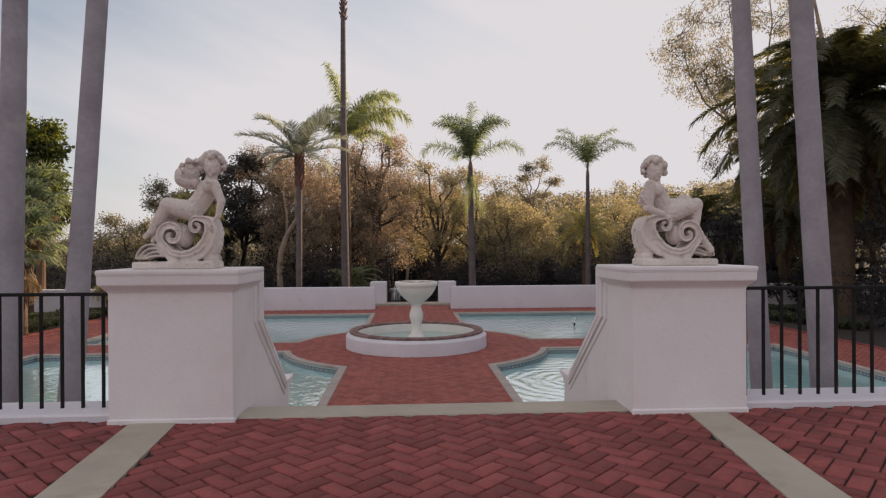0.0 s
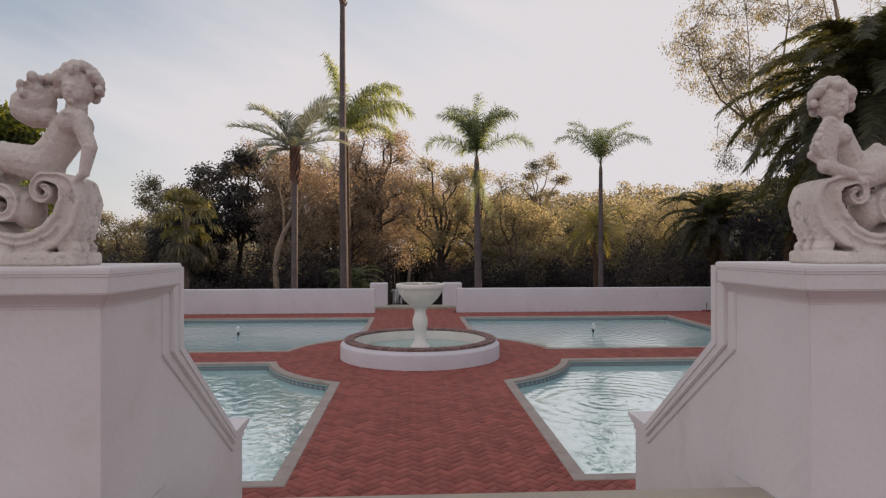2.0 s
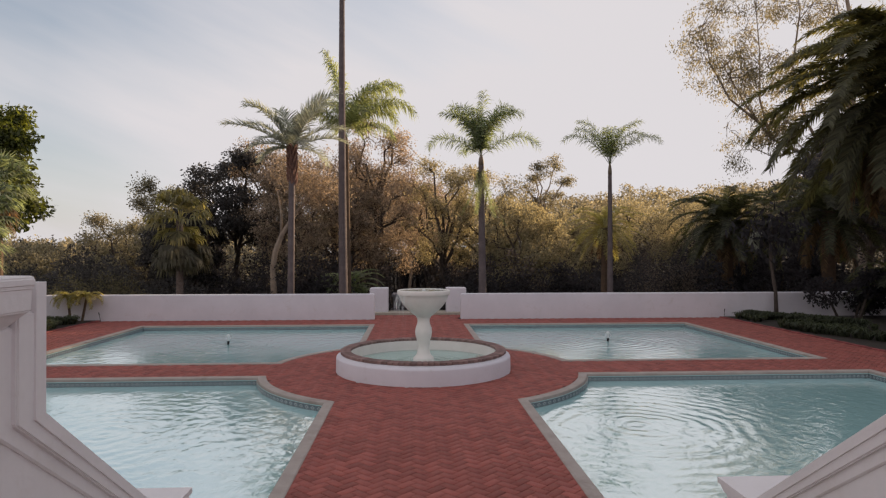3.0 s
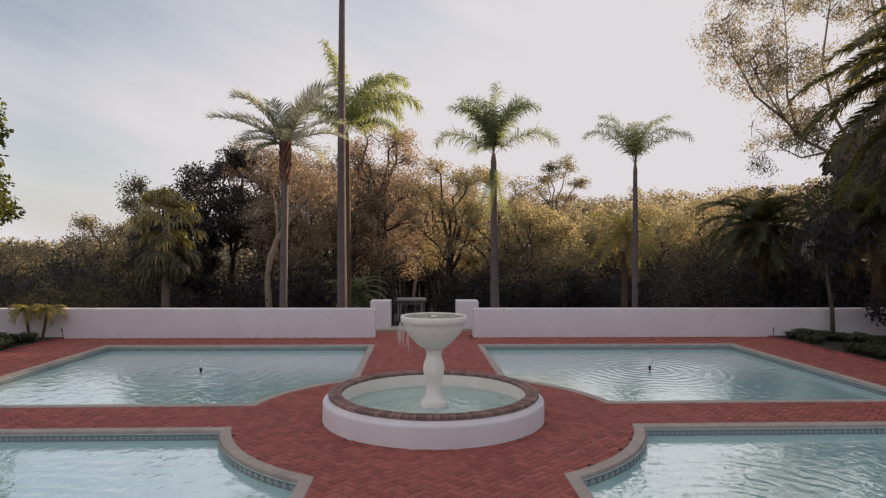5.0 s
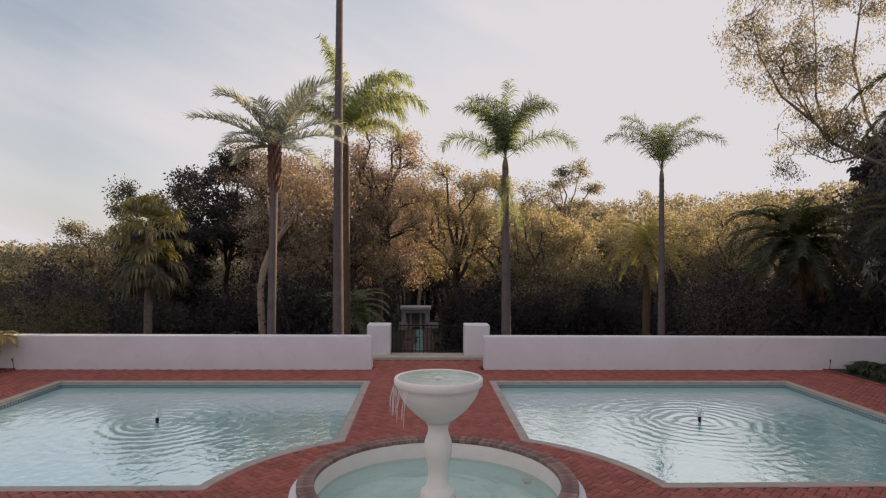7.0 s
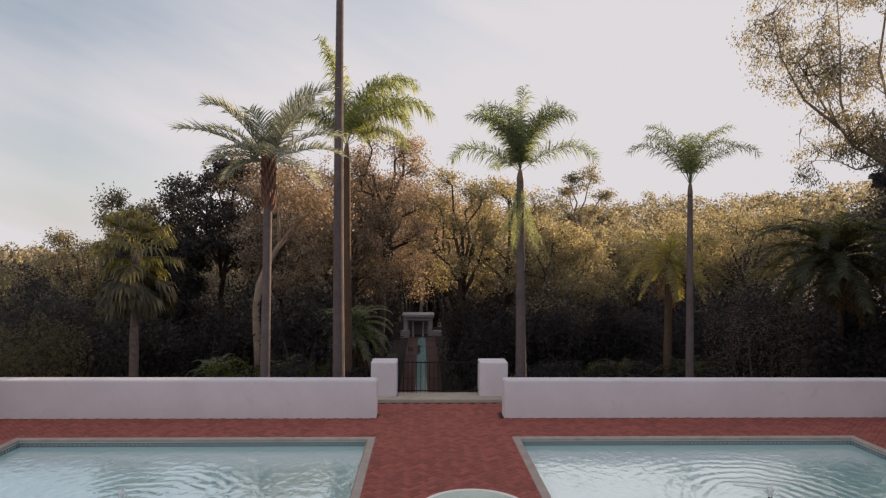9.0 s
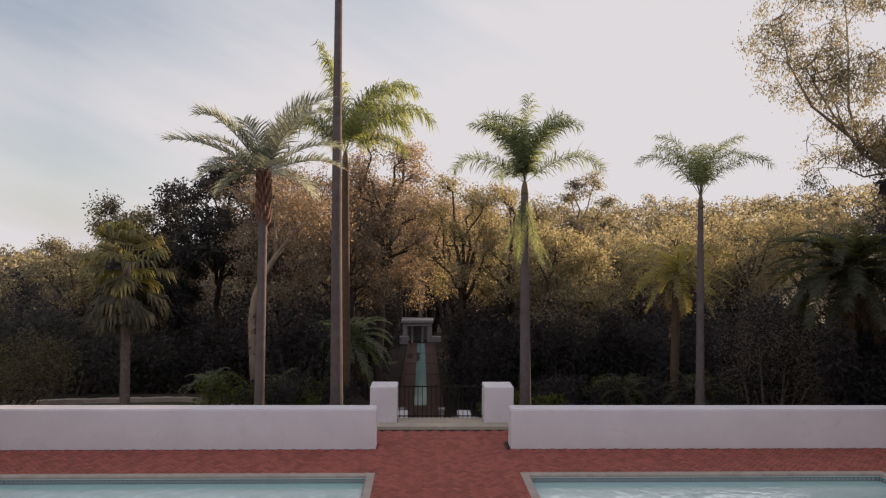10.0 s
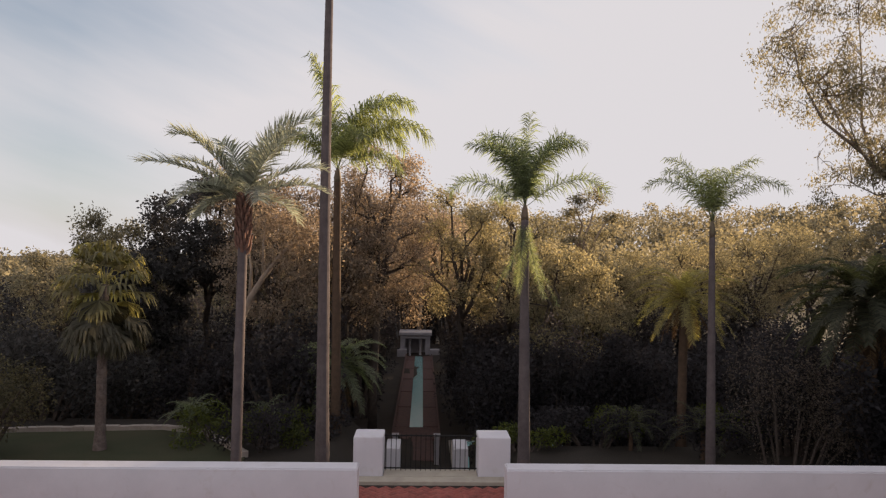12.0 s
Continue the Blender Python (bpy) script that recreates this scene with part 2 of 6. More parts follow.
def box_part(name, dims, mat, parent=None, bevel=0.006, label=""):
    bm = bmesh.new()
    box(bm, *dims, bevel=bevel)
    return part(name, bm, mat, parent, label)


def lathe(bm, profile, seg=48, close=False):
    """Turn a list of (radius, height) about z."""
    rings = []
    for r, z in profile:
        rings.append([bm.verts.new((r * math.cos(2 * math.pi * i / seg), r * math.sin(2 * math.pi * i / seg), z)) for i in range(seg)])
    pairs = list(zip(rings, rings[1:])) + ([(rings[-1], rings[0])] if close else [])
    for a, b in pairs:
        for i in range(seg):
            bm.faces.new((a[i], a[(i + 1) % seg], b[(i + 1) % seg], b[i]))
    return rings


def tube(bm, points, radii, seg=8, cap=True):
    """A tapered tube along points."""
    pts = [Vector(p) for p in points]
    rings = []
    for i, p in enumerate(pts):
        d = (pts[min(i + 1, len(pts) - 1)] - pts[max(i - 1, 0)]).normalized()
        u = d.cross(Vector((0.31, 0.95, 0.05)))
        if u.length < 0.1:
            u = d.cross(Vector((1, 0, 0)))
        u.normalize()
        v = d.cross(u)
        r = radii[i] if isinstance(radii, (list, tuple)) else radii
        rings.append([bm.verts.new(p + r * (math.cos(2 * math.pi * k / seg) * u + math.sin(2 * math.pi * k / seg) * v)) for k in range(seg)])
    for a, b in zip(rings, rings[1:]):
        for k in range(seg):
            bm.faces.new((a[k], a[(k + 1) % seg], b[(k + 1) % seg], b[k]))
    if cap:
        bm.faces.new(rings[0])
        bm.faces.new(rings[-1])


# ---- the plan, in metres ----
CX, CY = 0.04, 14.14          # the fountain
T = 1.444                     # the upper terrace; the pool court is z = 0
HALF, RING, CROSS = 1.62, 3.42, 0.71   # half path, round court, half cross path
POOL_X, NEAR_Y, FAR_Y = 9.95, 5.84, 22.6
COPE, WATER = 0.175, -0.145
WALL_Y = 24.32


def pool_outline(sx, far, o):
    """The corner places of one of the four pools, moved inwards by o: sx -1 or 1, far 0 or 1."""
    x0, x1, r = HALF + o, POOL_X - o, RING + o
    yc, ye = CROSS + o, (FAR_Y - CY if far else CY - NEAR_Y) - o
    a0, a1 = math.asin(yc / r), math.acos(x0 / r)
    arc = [(r * math.cos(a0 + (a1 - a0) * k / 20), r * math.sin(a0 + (a1 - a0) * k / 20)) for k in range(21)]
    pts = arc + [(x0, ye), (x1, ye), (x1, yc)]
    return [(CX + sx * x, CY + (y if far else -y)) for x, y in pts]


def in_pool(x, y, o=0.0):
    x, y = abs(x - CX), y - CY
    ye = np.where(y > 0, FAR_Y - CY, CY - NEAR_Y)
    y = abs(y)
    return (x > HALF + o) & (x < POOL_X - o) & (y > CROSS + o) & (y < ye - o) & (x * x + y * y > (RING + o) ** 2)


# ---- the ground ----


def ground_height(x, y):
    """The land beyond the court: a lawn terrace, then a slope down to the lower garden, hills at the back."""
    z = np.where(y < 41, -2.55, 0.0)
    s = np.clip((y - 41) / 12, 0, 1)
    low = -2.55 - 3.6 * s * s * (3 - 2 * s)
    z = np.where(y < 41, -2.55, low)
    drop = np.clip((y - 28.5) / 9, 0, 1) * np.clip(3.8 - abs(x + 0.3), 0, 1)   # steps down on the garden axis
    z = np.minimum(z, -2.55 - 3.6 * drop)
    z = np.minimum(z, -2.55 - 3.8 * np.clip((y - 38) / 5, 0, 1) * np.clip(np.minimum(x - 3.4, 13.0 - x), 0, 1) * (y < 53))   # hollow of the lower pool
    hill = np.clip((y - 108) / 100, 0, 1)
    z = z + (3 + 9 / (1 + np.exp(-x / 14))) * hill * hill * (3 - 2 * hill) + np.clip((x - 30) / 160, 0, 1) * 10 * np.clip((y - 60) / 120, 0, 1)
    return z


def build_ground():
    gy = np.concatenate([np.linspace(-400, -30, 8), np.linspace(-20, 24, 12), np.linspace(24.95, 60, 36), np.linspace(64, 140, 24), np.linspace(160, 420, 18), np.linspace(500, 2600, 8)])
    gx = np.concatenate([np.linspace(-2400, -300, 8), np.linspace(-240, -60, 16), np.linspace(-54, 54, 40), np.linspace(60, 240, 16), np.linspace(300, 2400, 8)])
    X, Y = np.meshgrid(gx, gy)
    Z = ground_height(X, Y)
    Z = Z + 0.25 * np.sin(X * 0.31) * np.sin(Y * 0.23) * (Y > 44)
    n = len(gx)
    i = np.arange((len(gy) - 1) * n).reshape(-1, n)[:, :-1].ravel()
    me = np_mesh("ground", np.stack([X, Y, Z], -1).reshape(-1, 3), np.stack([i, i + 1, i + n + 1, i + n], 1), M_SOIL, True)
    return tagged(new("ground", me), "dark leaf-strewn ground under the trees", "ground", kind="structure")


build_ground()

# lawn beyond the wall, with a pale stone edge
bm = bmesh.new()
lawn = [(-40, 25.2), (-6.5, 25.2), (-7.5, 36.0), (-10.2, 39.2), (-12.5, 40.0), (-19.5, 39.3), (-28, 38.6), (-40, 38.2)]
f = bm.faces.new([bm.verts.new((x, y, -2.5)) for x, y in lawn])
bmesh.ops.extrude_face_region(bm, geom=[f])
for v in bm.verts[len(lawn):]:
    v.co.z -= 0.3
tagged(part("lawn", bm, M_GRASS), "mown green lawn beyond the garden wall", "lawn", kind="structure")
bm = bmesh.new()
edge = lawn[2:]
for (xa, ya), (xb, yb) in zip(edge, edge[1:]):
    n = max(2, int(math.hypot(xb - xa, yb - ya) / 0.5))
    for k in range(n):
        t0, t1 = k / n, (k + 0.96) / n
        d = Vector((xb - xa, yb - ya, 0)).normalized()
        s = Vector((-d.y, d.x, 0)) * 0.14
        a, b = Vector((xa + (xb - xa) * t0, ya + (yb - ya) * t0, -2.55)), Vector((xa + (xb - xa) * t1, ya + (yb - ya) * t1, -2.55))
        h = 0.22 + 0.05 * random.random()
        lo = [bm.verts.new(p) for p in (a - s, b - s, b + s, a + s)]
        hi = [bm.verts.new(p + Vector((0, 0, h))) for p in (a - s, b - s, b + s, a + s)]
        bm.faces.new(hi)
        for q in range(4):
            bm.faces.new((lo[q], lo[(q + 1) % 4], hi[(q + 1) % 4], hi[q]))
tagged(part("lawn_edging", bm, M_STONE), "low rough stone kerb along the lawn", "kerb", kind="structure")

# ---- the court slab with four pool openings ----
bm = bmesh.new()
SLAB = [(-30, 2.3), (30, 2.3), (30, 24.9), (2.15, 24.9), (2.15, 26.95), (-2.05, 26.95), (-2.05, 24.9), (-30, 24.9)]
loops = [SLAB] + [pool_outline(sx, far, COPE * 0.5) for sx in (-1, 1) for far in (0, 1)]
for loop in loops:
    vs = [bm.verts.new((x, y, -0.012)) for x, y in loop]
    for a, b in zip(vs, vs[1:] + vs[:1]):
        bm.edges.new((a, b))
bmesh.ops.triangle_fill(bm, edges=bm.edges[:], use_beauty=True, use_dissolve=False)
rim = [e for e in bm.edges if len(e.link_faces) == 1]
ext = bmesh.ops.extrude_edge_only(bm, edges=rim)
for v in ext["geom"]:
    if isinstance(v, bmesh.types.BMVert):
        v.co.z = -0.4
court = tagged(part("court_floor", bm, M_MORTAR), "red herringbone brick paving round four pools", "floor", kind="structure")


def build_pool(sx, far):
    p = thing("pool", "shallow pale turquoise pool with grey stone coping", "pool", group="pools round the fountain", kind="structure")
    outer, inner, inner2 = pool_outline(sx, far, 0), pool_outline(sx, far, COPE), pool_outline(sx, far, COPE + 0.02)
    n = len(outer)
    # coping
    bm = bmesh.new()
    prof = [(outer, -0.1), (outer, 0.004), (pool_outline(sx, far, 0.012), 0.014), (pool_outline(sx, far, COPE - 0.012), 0.014), (inner, 0.004), (inner, -0.05), (pool_outline(sx, far, COPE + 0.03), -0.05)]
    rings = [[bm.verts.new((x, y, z)) for x, y in pl] for pl, z in prof]
    for a, b in zip(rings, rings[1:]):
        for i in range(n):
            bm.faces.new((a[i], a[(i + 1) % n], b[(i + 1) % n], b[i]))
    part("coping", bm, M_STONE, p, "grey cast stone coping")
    # basin
    bm = bmesh.new()
    rings = [[bm.verts.new((x, y, z)) for x, y in inner2] for z in (-0.04, -0.2, -0.55)]
    for a, b in zip(rings, rings[1:]):
        for i in range(n):
            bm.faces.new((a[i], a[(i + 1) % n], b[(i + 1) % n], b[i]))
    e = [bm.edges.get((rings[-1][i], rings[-1][(i + 1) % n])) for i in range(n)]
    bmesh.ops.triangle_fill(bm, edges=e, use_beauty=True)
    part("basin", bm, M_POOL, p, "turquoise plastered basin")
    bm = bmesh.new()
    vs = [bm.verts.new((x, y, WATER)) for x, y in inner2]
    bmesh.ops.triangle_fill(bm, edges=[bm.edges.new((a, b)) for a, b in zip(vs, vs[1:] + vs[:1])], use_beauty=True)
    w = part("water", bm, M_WATER, p, "clear rippled water")
    w.visible_shadow = False
    lay_tiles(inner2, p, singles=not far)
    return p


TS = 0.10
bm = bmesh.new()
hw, hz = TS / 2 - 0.003, TS / 2 - 0.003
q = [bm.verts.new(v) for v in ((-hw, 0, -hz), (hw, 0, -hz), (hw, 0, hz), (-hw, 0, hz), (-hw, 0.006, -hz), (hw, 0.006, -hz), (hw, 0.006, hz), (-hw, 0.006, hz))]
for i in range(4):
    bm.faces.new((q[i], q[(i + 1) % 4], q[4 + (i + 1) % 4], q[4 + i]))
d = [bm.verts.new(v) for v in ((-hw * 0.75, 0.006, 0), (0, 0.006, -hz * 0.75), (hw * 0.75, 0.006, 0), (0, 0.006, hz * 0.75))]
for i in range(4):
    bm.faces.new((q[4 + i], q[4 + (i + 1) % 4], d[(i + 1) % 4], d[i]) if i else (q[4], q[5], d[1], d[0]))
c4 = [bm.verts.new((x * 0.5, 0.0075, z * 0.5)) for x, z in ((-hw * 0.75, 0), (0, -hz * 0.75), (hw * 0.75, 0), (0, hz * 0.75))]
pale = [bm.faces.new((d[i], d[(i + 1) % 4], c4[(i + 1) % 4], c4[i])) for i in range(4)]
for f in pale:
    f.material_index = 1
bm.faces.new(c4)
TILE = bpy.data.meshes.new("tile")
bmesh.ops.recalc_face_normals(bm, faces=bm.faces)
bm.to_mesh(TILE)
bm.free()
finish(TILE, [M_TILE, M_TILE_PALE])


def lay_tiles(line, owner, singles):
    """A course of patterned tiles round the pool below the coping; the sides next the paths as pieces of their own."""
    n = len(line)
    V, F, M = [], [], []
    src = np.array([v.co for v in TILE.vertices])
    faces = [list(f.vertices) for f in TILE.polygons]
    area = sum(line[i][0] * line[(i + 1) % n][1] - line[(i + 1) % n][0] * line[i][1] for i in range(n))
    for i in range(n):
        (xa, ya), (xb, yb) = line[i], line[(i + 1) % n]
        if area < 0:
            (xa, ya), (xb, yb) = (xb, yb), (xa, ya)
        L = math.hypot(xb - xa, yb - ya)
        k = max(1, round(L / TS))
        turn = math.atan2(yb - ya, xb - xa)
        for j in range(k):
            u = (j + 0.5) / k
            m = Matrix.LocRotScale((xa + (xb - xa) * u, ya + (yb - ya) * u, -0.100), Euler((0, 0, turn)), (L / k / TS, 1, 1))
            near_path = i < 20 or i >= n - 1
            if singles and near_path:
                b = new("tile", TILE)
                b.parent = owner
                b.matrix_basis = m
            else:
                base = len(V)
                V += [m @ Vector(v) for v in src]
                F += [[base + q for q in f] for f in faces]
                M += [f.material_index for f in TILE.polygons]
    me = bpy.data.meshes.new("tile_band")
    me.from_pydata([tuple(v) for v in V], [], F)
    finish(me, [M_TILE, M_TILE_PALE])
    me.polygons.foreach_set("material_index", M)
    ob = new("tile_band", me)
    ob.parent = owner
    tagged(ob, "blue-grey patterned waterline tiles", kind="stuff")


for sx in (-1, 1):
    for far in (0, 1):
        build_pool(sx, far)


# ---- herringbone brick ----
BL, BW, JOINT = 0.23, 0.115, 0.008


def herringbone(x0, y0, x1, y1, inside):
    """Centres and turns of 45-degree herringbone bricks whose middle satisfies inside(x, y)."""
    out = []
    c = math.sqrt(0.5)
    n = int((abs(x1 - x0) + abs(y1 - y0)) / BW) + 8
    ox, oy = (x0 + x1) / 2, (y0 + y1) / 2
    a, b = np.meshgrid(np.arange(-n, n), np.arange(-n, n))
    # cells of the pattern: (2 x 1) bricks lying along u and (1 x 2) along v
    k = (a - b) % 4
    lie, stand = k == 0, k == 2
    u = np.concatenate([a[lie] + 1.0, a[stand] + 0.5])
    v = np.concatenate([b[lie] + 0.5, b[stand] + 0.0])
    t = np.concatenate([np.zeros(lie.sum()), np.ones(stand.sum())])
    u, v = u * BW, v * BW
    x, y = ox + c * (u - v), oy + c * (u + v)
    keep = (x > x0) & (x < x1) & (y > y0) & (y < y1)
    x, y, t = x[keep], y[keep], t[keep]
    keep = inside(x, y)
    return np.stack([x[keep], y[keep], t[keep]], 1)


def brick_corners(half_l, half_w, bevel=0.006):
    top = [(-half_l + bevel, -half_w + bevel), (half_l - bevel, -half_w + bevel), (half_l - bevel, half_w - bevel), (-half_l + bevel, half_w - bevel)]
    low = [(-half_l, -half_w), (half_l, -half_w), (half_l, half_w), (-half_l, half_w)]
    vs = [(x, y, 0) for x, y in top] + [(x, y, -0.006) for x, y in low] + [(x, y, -0.02) for x, y in low]
    fs = [(0, 1, 2, 3)] + [(4 + i, 4 + (i + 1) % 4, (i + 1) % 4, i) for i in range(4)] + [(8 + i, 8 + (i + 1) % 4, 4 + (i + 1) % 4, 4 + i) for i in range(4)]
    return np.array(vs), np.array(fs)


BRICK_V, BRICK_F = brick_corners((BL - JOINT) / 2, (BW - JOINT) / 2)


def lay_bricks(rows, z, owner, single=None, seed=1, mats=(M_BRICK, M_BRICK_ONE), shape=None):
    """Bricks as one mesh under owner; those for which single(x, y) holds are objects of their own."""
    rng = np.random.default_rng(seed)
    BV, BF = shape or (BRICK_V, BRICK_F)
    pick = single(rows[:, 0], rows[:, 1]) if single else np.zeros(len(rows), bool)
    jit = np.stack([rng.normal(0, 0.0010, len(rows)), rng.normal(0, 0.012, len(rows)), rng.normal(0, 0.0025, len(rows)), rng.normal(0, 0.0025, len(rows))], 1)
    ang = radians(45) + rows[:, 2] * radians(90) + jit[:, 1]
    rest = ~pick
    ca, sa = np.cos(ang[rest])[:, None], np.sin(ang[rest])[:, None]
    V = BV[None]
    X = rows[rest, 0][:, None] + V[..., 0] * ca - V[..., 1] * sa
    Y = rows[rest, 1][:, None] + V[..., 0] * sa + V[..., 1] * ca
    Z = z + jit[rest, 0][:, None] + V[..., 2] + V[..., 0] * jit[rest, 2][:, None] + V[..., 1] * jit[rest, 3][:, None]
    P = np.stack([X, Y, Z], -1).reshape(-1, 3)
    F = (BF[None] + (np.arange(rest.sum()) * len(BV))[:, None, None]).reshape(-1, 4)
    me = np_mesh("brick_paving", P, F, mats[0])
    ob = new("brick_paving", me)
    ob.parent = owner
    tagged(ob, kind="stuff")
    if pick.any():
        one = np_mesh("brick", BV, BF, mats[1])
        for (x, y, t), a, j in zip(rows[pick], ang[pick], jit[pick]):
            b = new("brick", one)
            b.parent = owner
            b.matrix_basis = Matrix.LocRotScale((x, y, z + j[0]), Euler((j[3], -j[2], a)), None)


# ---- upper terrace ----
terrace = tagged(box_part("terrace_floor", (-30, -14, T - 0.4, 30, 1.9, T - 0.012), M_MORTAR, None, 0), "upper terrace paved in red herringbone brick", "floor", kind="structure")
for xa, xb in ((-30, -1.52), (1.62, 30)):
    tagged(box_part("retaining_wall", (xa, 1.9, -0.4, xb, 2.3, T - 0.01), M_STUCCO, None, 0), "white stucco retaining wall below the terrace", "wall", "retaining walls", "structure")


def band_path(side):
    """The pale concrete bands run outwards to the pedestals, slightly skewed."""
    if side < 0:
        return [(-1.75, -3.0), (-1.42, -3.0), (-1.835, 1.62), (-2.165, 1.62)]
    return [(1.30, -3.0), (1.65, -3.0), (2.25, 1.62), (1.955, 1.62)]


for side in (-1, 1):
    bm = bmesh.new()
    q = band_path(side)
    lo = [bm.verts.new((x, y, T - 0.03)) for x, y in q]
    hi = [bm.verts.new((x, y, T + 0.008)) for x, y in q]
    bm.faces.new(hi)
    for i in range(4):
        bm.faces.new((lo[i], lo[(i + 1) % 4], hi[(i + 1) % 4], hi[i]))
    tagged(part("concrete_band", bm, M_BAND), "flat tan concrete strip set in the brick terrace", "paving band", "paving bands", kind="structure")

# top landing slab between the pedestals, and the flight below it
tagged(box_part("landing_slab", (-1.43, 1.64, T - 0.14, 1.53, 1.94, T + 0.012), M_BAND, None, 0.012), "worn tan stone slab at the head of the steps", "step", kind="structure")
RISE, GO = T / 9, 0.25
for k in range(1, 9):
    y0 = 1.93 + GO * (k - 1)
    tagged(box_part("stair_step", (-1.43, y0, -0.3, 1.53, y0 + GO + 0.02, T - RISE * k), M_BAND, None, 0.01), "tan stone step of the garden flight", "step", "garden steps", "structure")


# ---- pedestals with sloping cheek walls ----
def moulded_block(bm, x0, y0, x1, y1, profile):
    """A block whose outline steps out by profile's (offset, z)."""
    rings = [[bm.verts.new(p) for p in ((x0 - o, y0 - o, z), (x1 + o, y0 - o, z), (x1 + o, y1 + o, z), (x0 - o, y1 + o, z))] for o, z in profile]
    for a, b in zip(rings, rings[1:]):
        for i in range(4):
            bm.faces.new((a[i], a[(i + 1) % 4], b[(i + 1) % 4], b[i]))
    bm.faces.new(rings[0])
    bm.faces.new(rings[-1])


def cheek_prism(bm, x0, x1, pts):
    a = [bm.verts.new((x0, y, z)) for y, z in pts]
    b = [bm.verts.new((x1, y, z)) for y, z in pts]
    bm.faces.new(a)
    bm.faces.new(b)
    for i in range(len(pts)):
        bm.faces.new((a[i], a[(i + 1) % len(pts)], b[(i + 1) % len(pts)], b[i]))


PED_TOP = 2.553


def build_pedestal(sx):
    p = thing("statue_pedestal", "white stucco pedestal with moulded cap and sloping stair cheek", "pedestal", group="statue pedestals")
    xi, xo = CX + 0.01 + sx * 1.478, CX + 0.01 + sx * 2.36
    x0, x1 = min(xi, xo), max(xi, xo)
    bm = bmesh.new()
    moulded_block(bm, x0, 1.56, x1, 2.19, [(0.0, T - 0.02), (0.0, T + 0.06), (0.0, 2.385), (0.006, 2.39), (0.01, 2.40), (0.046, 2.44), (0.054, 2.445), (0.056, 2.515), (0.062, 2.521), (0.062, 2.545), (0.056, PED_TOP), (0.0, PED_TOP)])
    bmesh.ops.bevel(bm, geom=[e for e in bm.edges if min(v.co.y for v in e.verts) < 1.7], offset=0.004, segments=2, affect="EDGES")
    part("pedestal_block", bm, M_PEDESTAL, p)
    box_part("plinth", (x0 - 0.008, 1.546, T - 0.02, x1 + 0.012, 1.58, T + 0.034), M_PEDESTAL, p, 0.008)
    bm = bmesh.new()
    cheek_prism(bm, x0, x1, [(1.92, -0.2), (1.92, T - 0.021), (2.189, T - 0.021), (2.189, 2.085), (3.36, 1.235), (3.60, 1.235), (3.60, -0.2)])
    part("cheek_wall", bm, M_PEDESTAL, p, "sloping white stucco cheek wall")
    # stepped moulding: down the back of the cap, along the slope, level at the foot
    bm = bmesh.new()
    cheek_prism(bm, x0 - 0.012, x1 + 0.012, [(2.15, 2.39), (2.15, 2.09), (3.345, 1.215), (3.61, 1.25), (3.61, 1.31), (3.30, 1.31), (2.30, 2.09), (2.30, 2.41)])
    bmesh.ops.bevel(bm, geom=bm.edges[:], offset=0.006, segments=1, affect="EDGES")
    part("inner_moulding", bm, M_PEDESTAL, p)
    bm = bmesh.new()
    cheek_prism(bm, x0 - 0.03, x1 + 0.03, [(2.22, 2.44), (2.22, 2.10), (3.33, 1.275), (3.61, 1.30), (3.645, 1.325), (3.645, 1.355), (3.31, 1.355), (2.335, 2.098), (2.335, 2.44)])
    bmesh.ops.bevel(bm, geom=bm.edges[:], offset=0.006, segments=2, affect="EDGES")
    part("cheek_moulding", bm, M_PEDESTAL, p, "raised white moulding along the slope")
    bm = bmesh.new()
    cheek_prism(bm, x0 - 0.037, x1 + 0.037, [(2.30, 2.53), (2.30, 2.098), (3.31, 1.33), (3.66, 1.338), (3.66, 1.366), (3.322, 1.366), (2.352, 2.108), (2.352, 2.53)])
    part("moulding_fillet", bm, M_PEDESTAL, p)
    return p


for sx in (-1, 1):
    build_pedestal(sx)


# ---- railings on a low kerb ----
def build_railing(sx):
    tagged(box_part("railing_kerb", (*((-12, 1.66) if sx < 0 else (CX + 2.37, 1.66)), T - 0.2, *((CX - 2.35, 2.08) if sx < 0 else (12, 2.08)), T + 0.05), M_STUCCO, None, 0.015), "low white kerb carrying the railing", "kerb", "railing kerbs", "structure")
    r = thing("iron_railing", "black painted iron railing with square upright rods", "railing", group="terrace railings")
    y, top = 1.86, T + 0.918
    xa, xb = CX + sx * 2.34, CX + sx * 6.6
    part_box = lambda n, d, b=0.003: box_part(n, d, M_IRON, r, b)
    part_box("top_rail", (min(xa, xb), y - 0.018, top - 0.014, max(xa, xb), y + 0.018, top + 0.012))
    bm = bmesh.new()
    box(bm, -0.0105, -0.0105, T + 0.04, 0.0105, 0.0105, top - 0.012, 0.002)
    first = part("baluster", bm, M_IRON, r)
    for k in range(28):
        b = first if k == 0 else new("baluster", first.data)
        b.parent = r
        b.location = (xa + sx * (0.035 + 0.153 * k), y, 0)


for sx in (-1, 1):
    build_railing(sx)

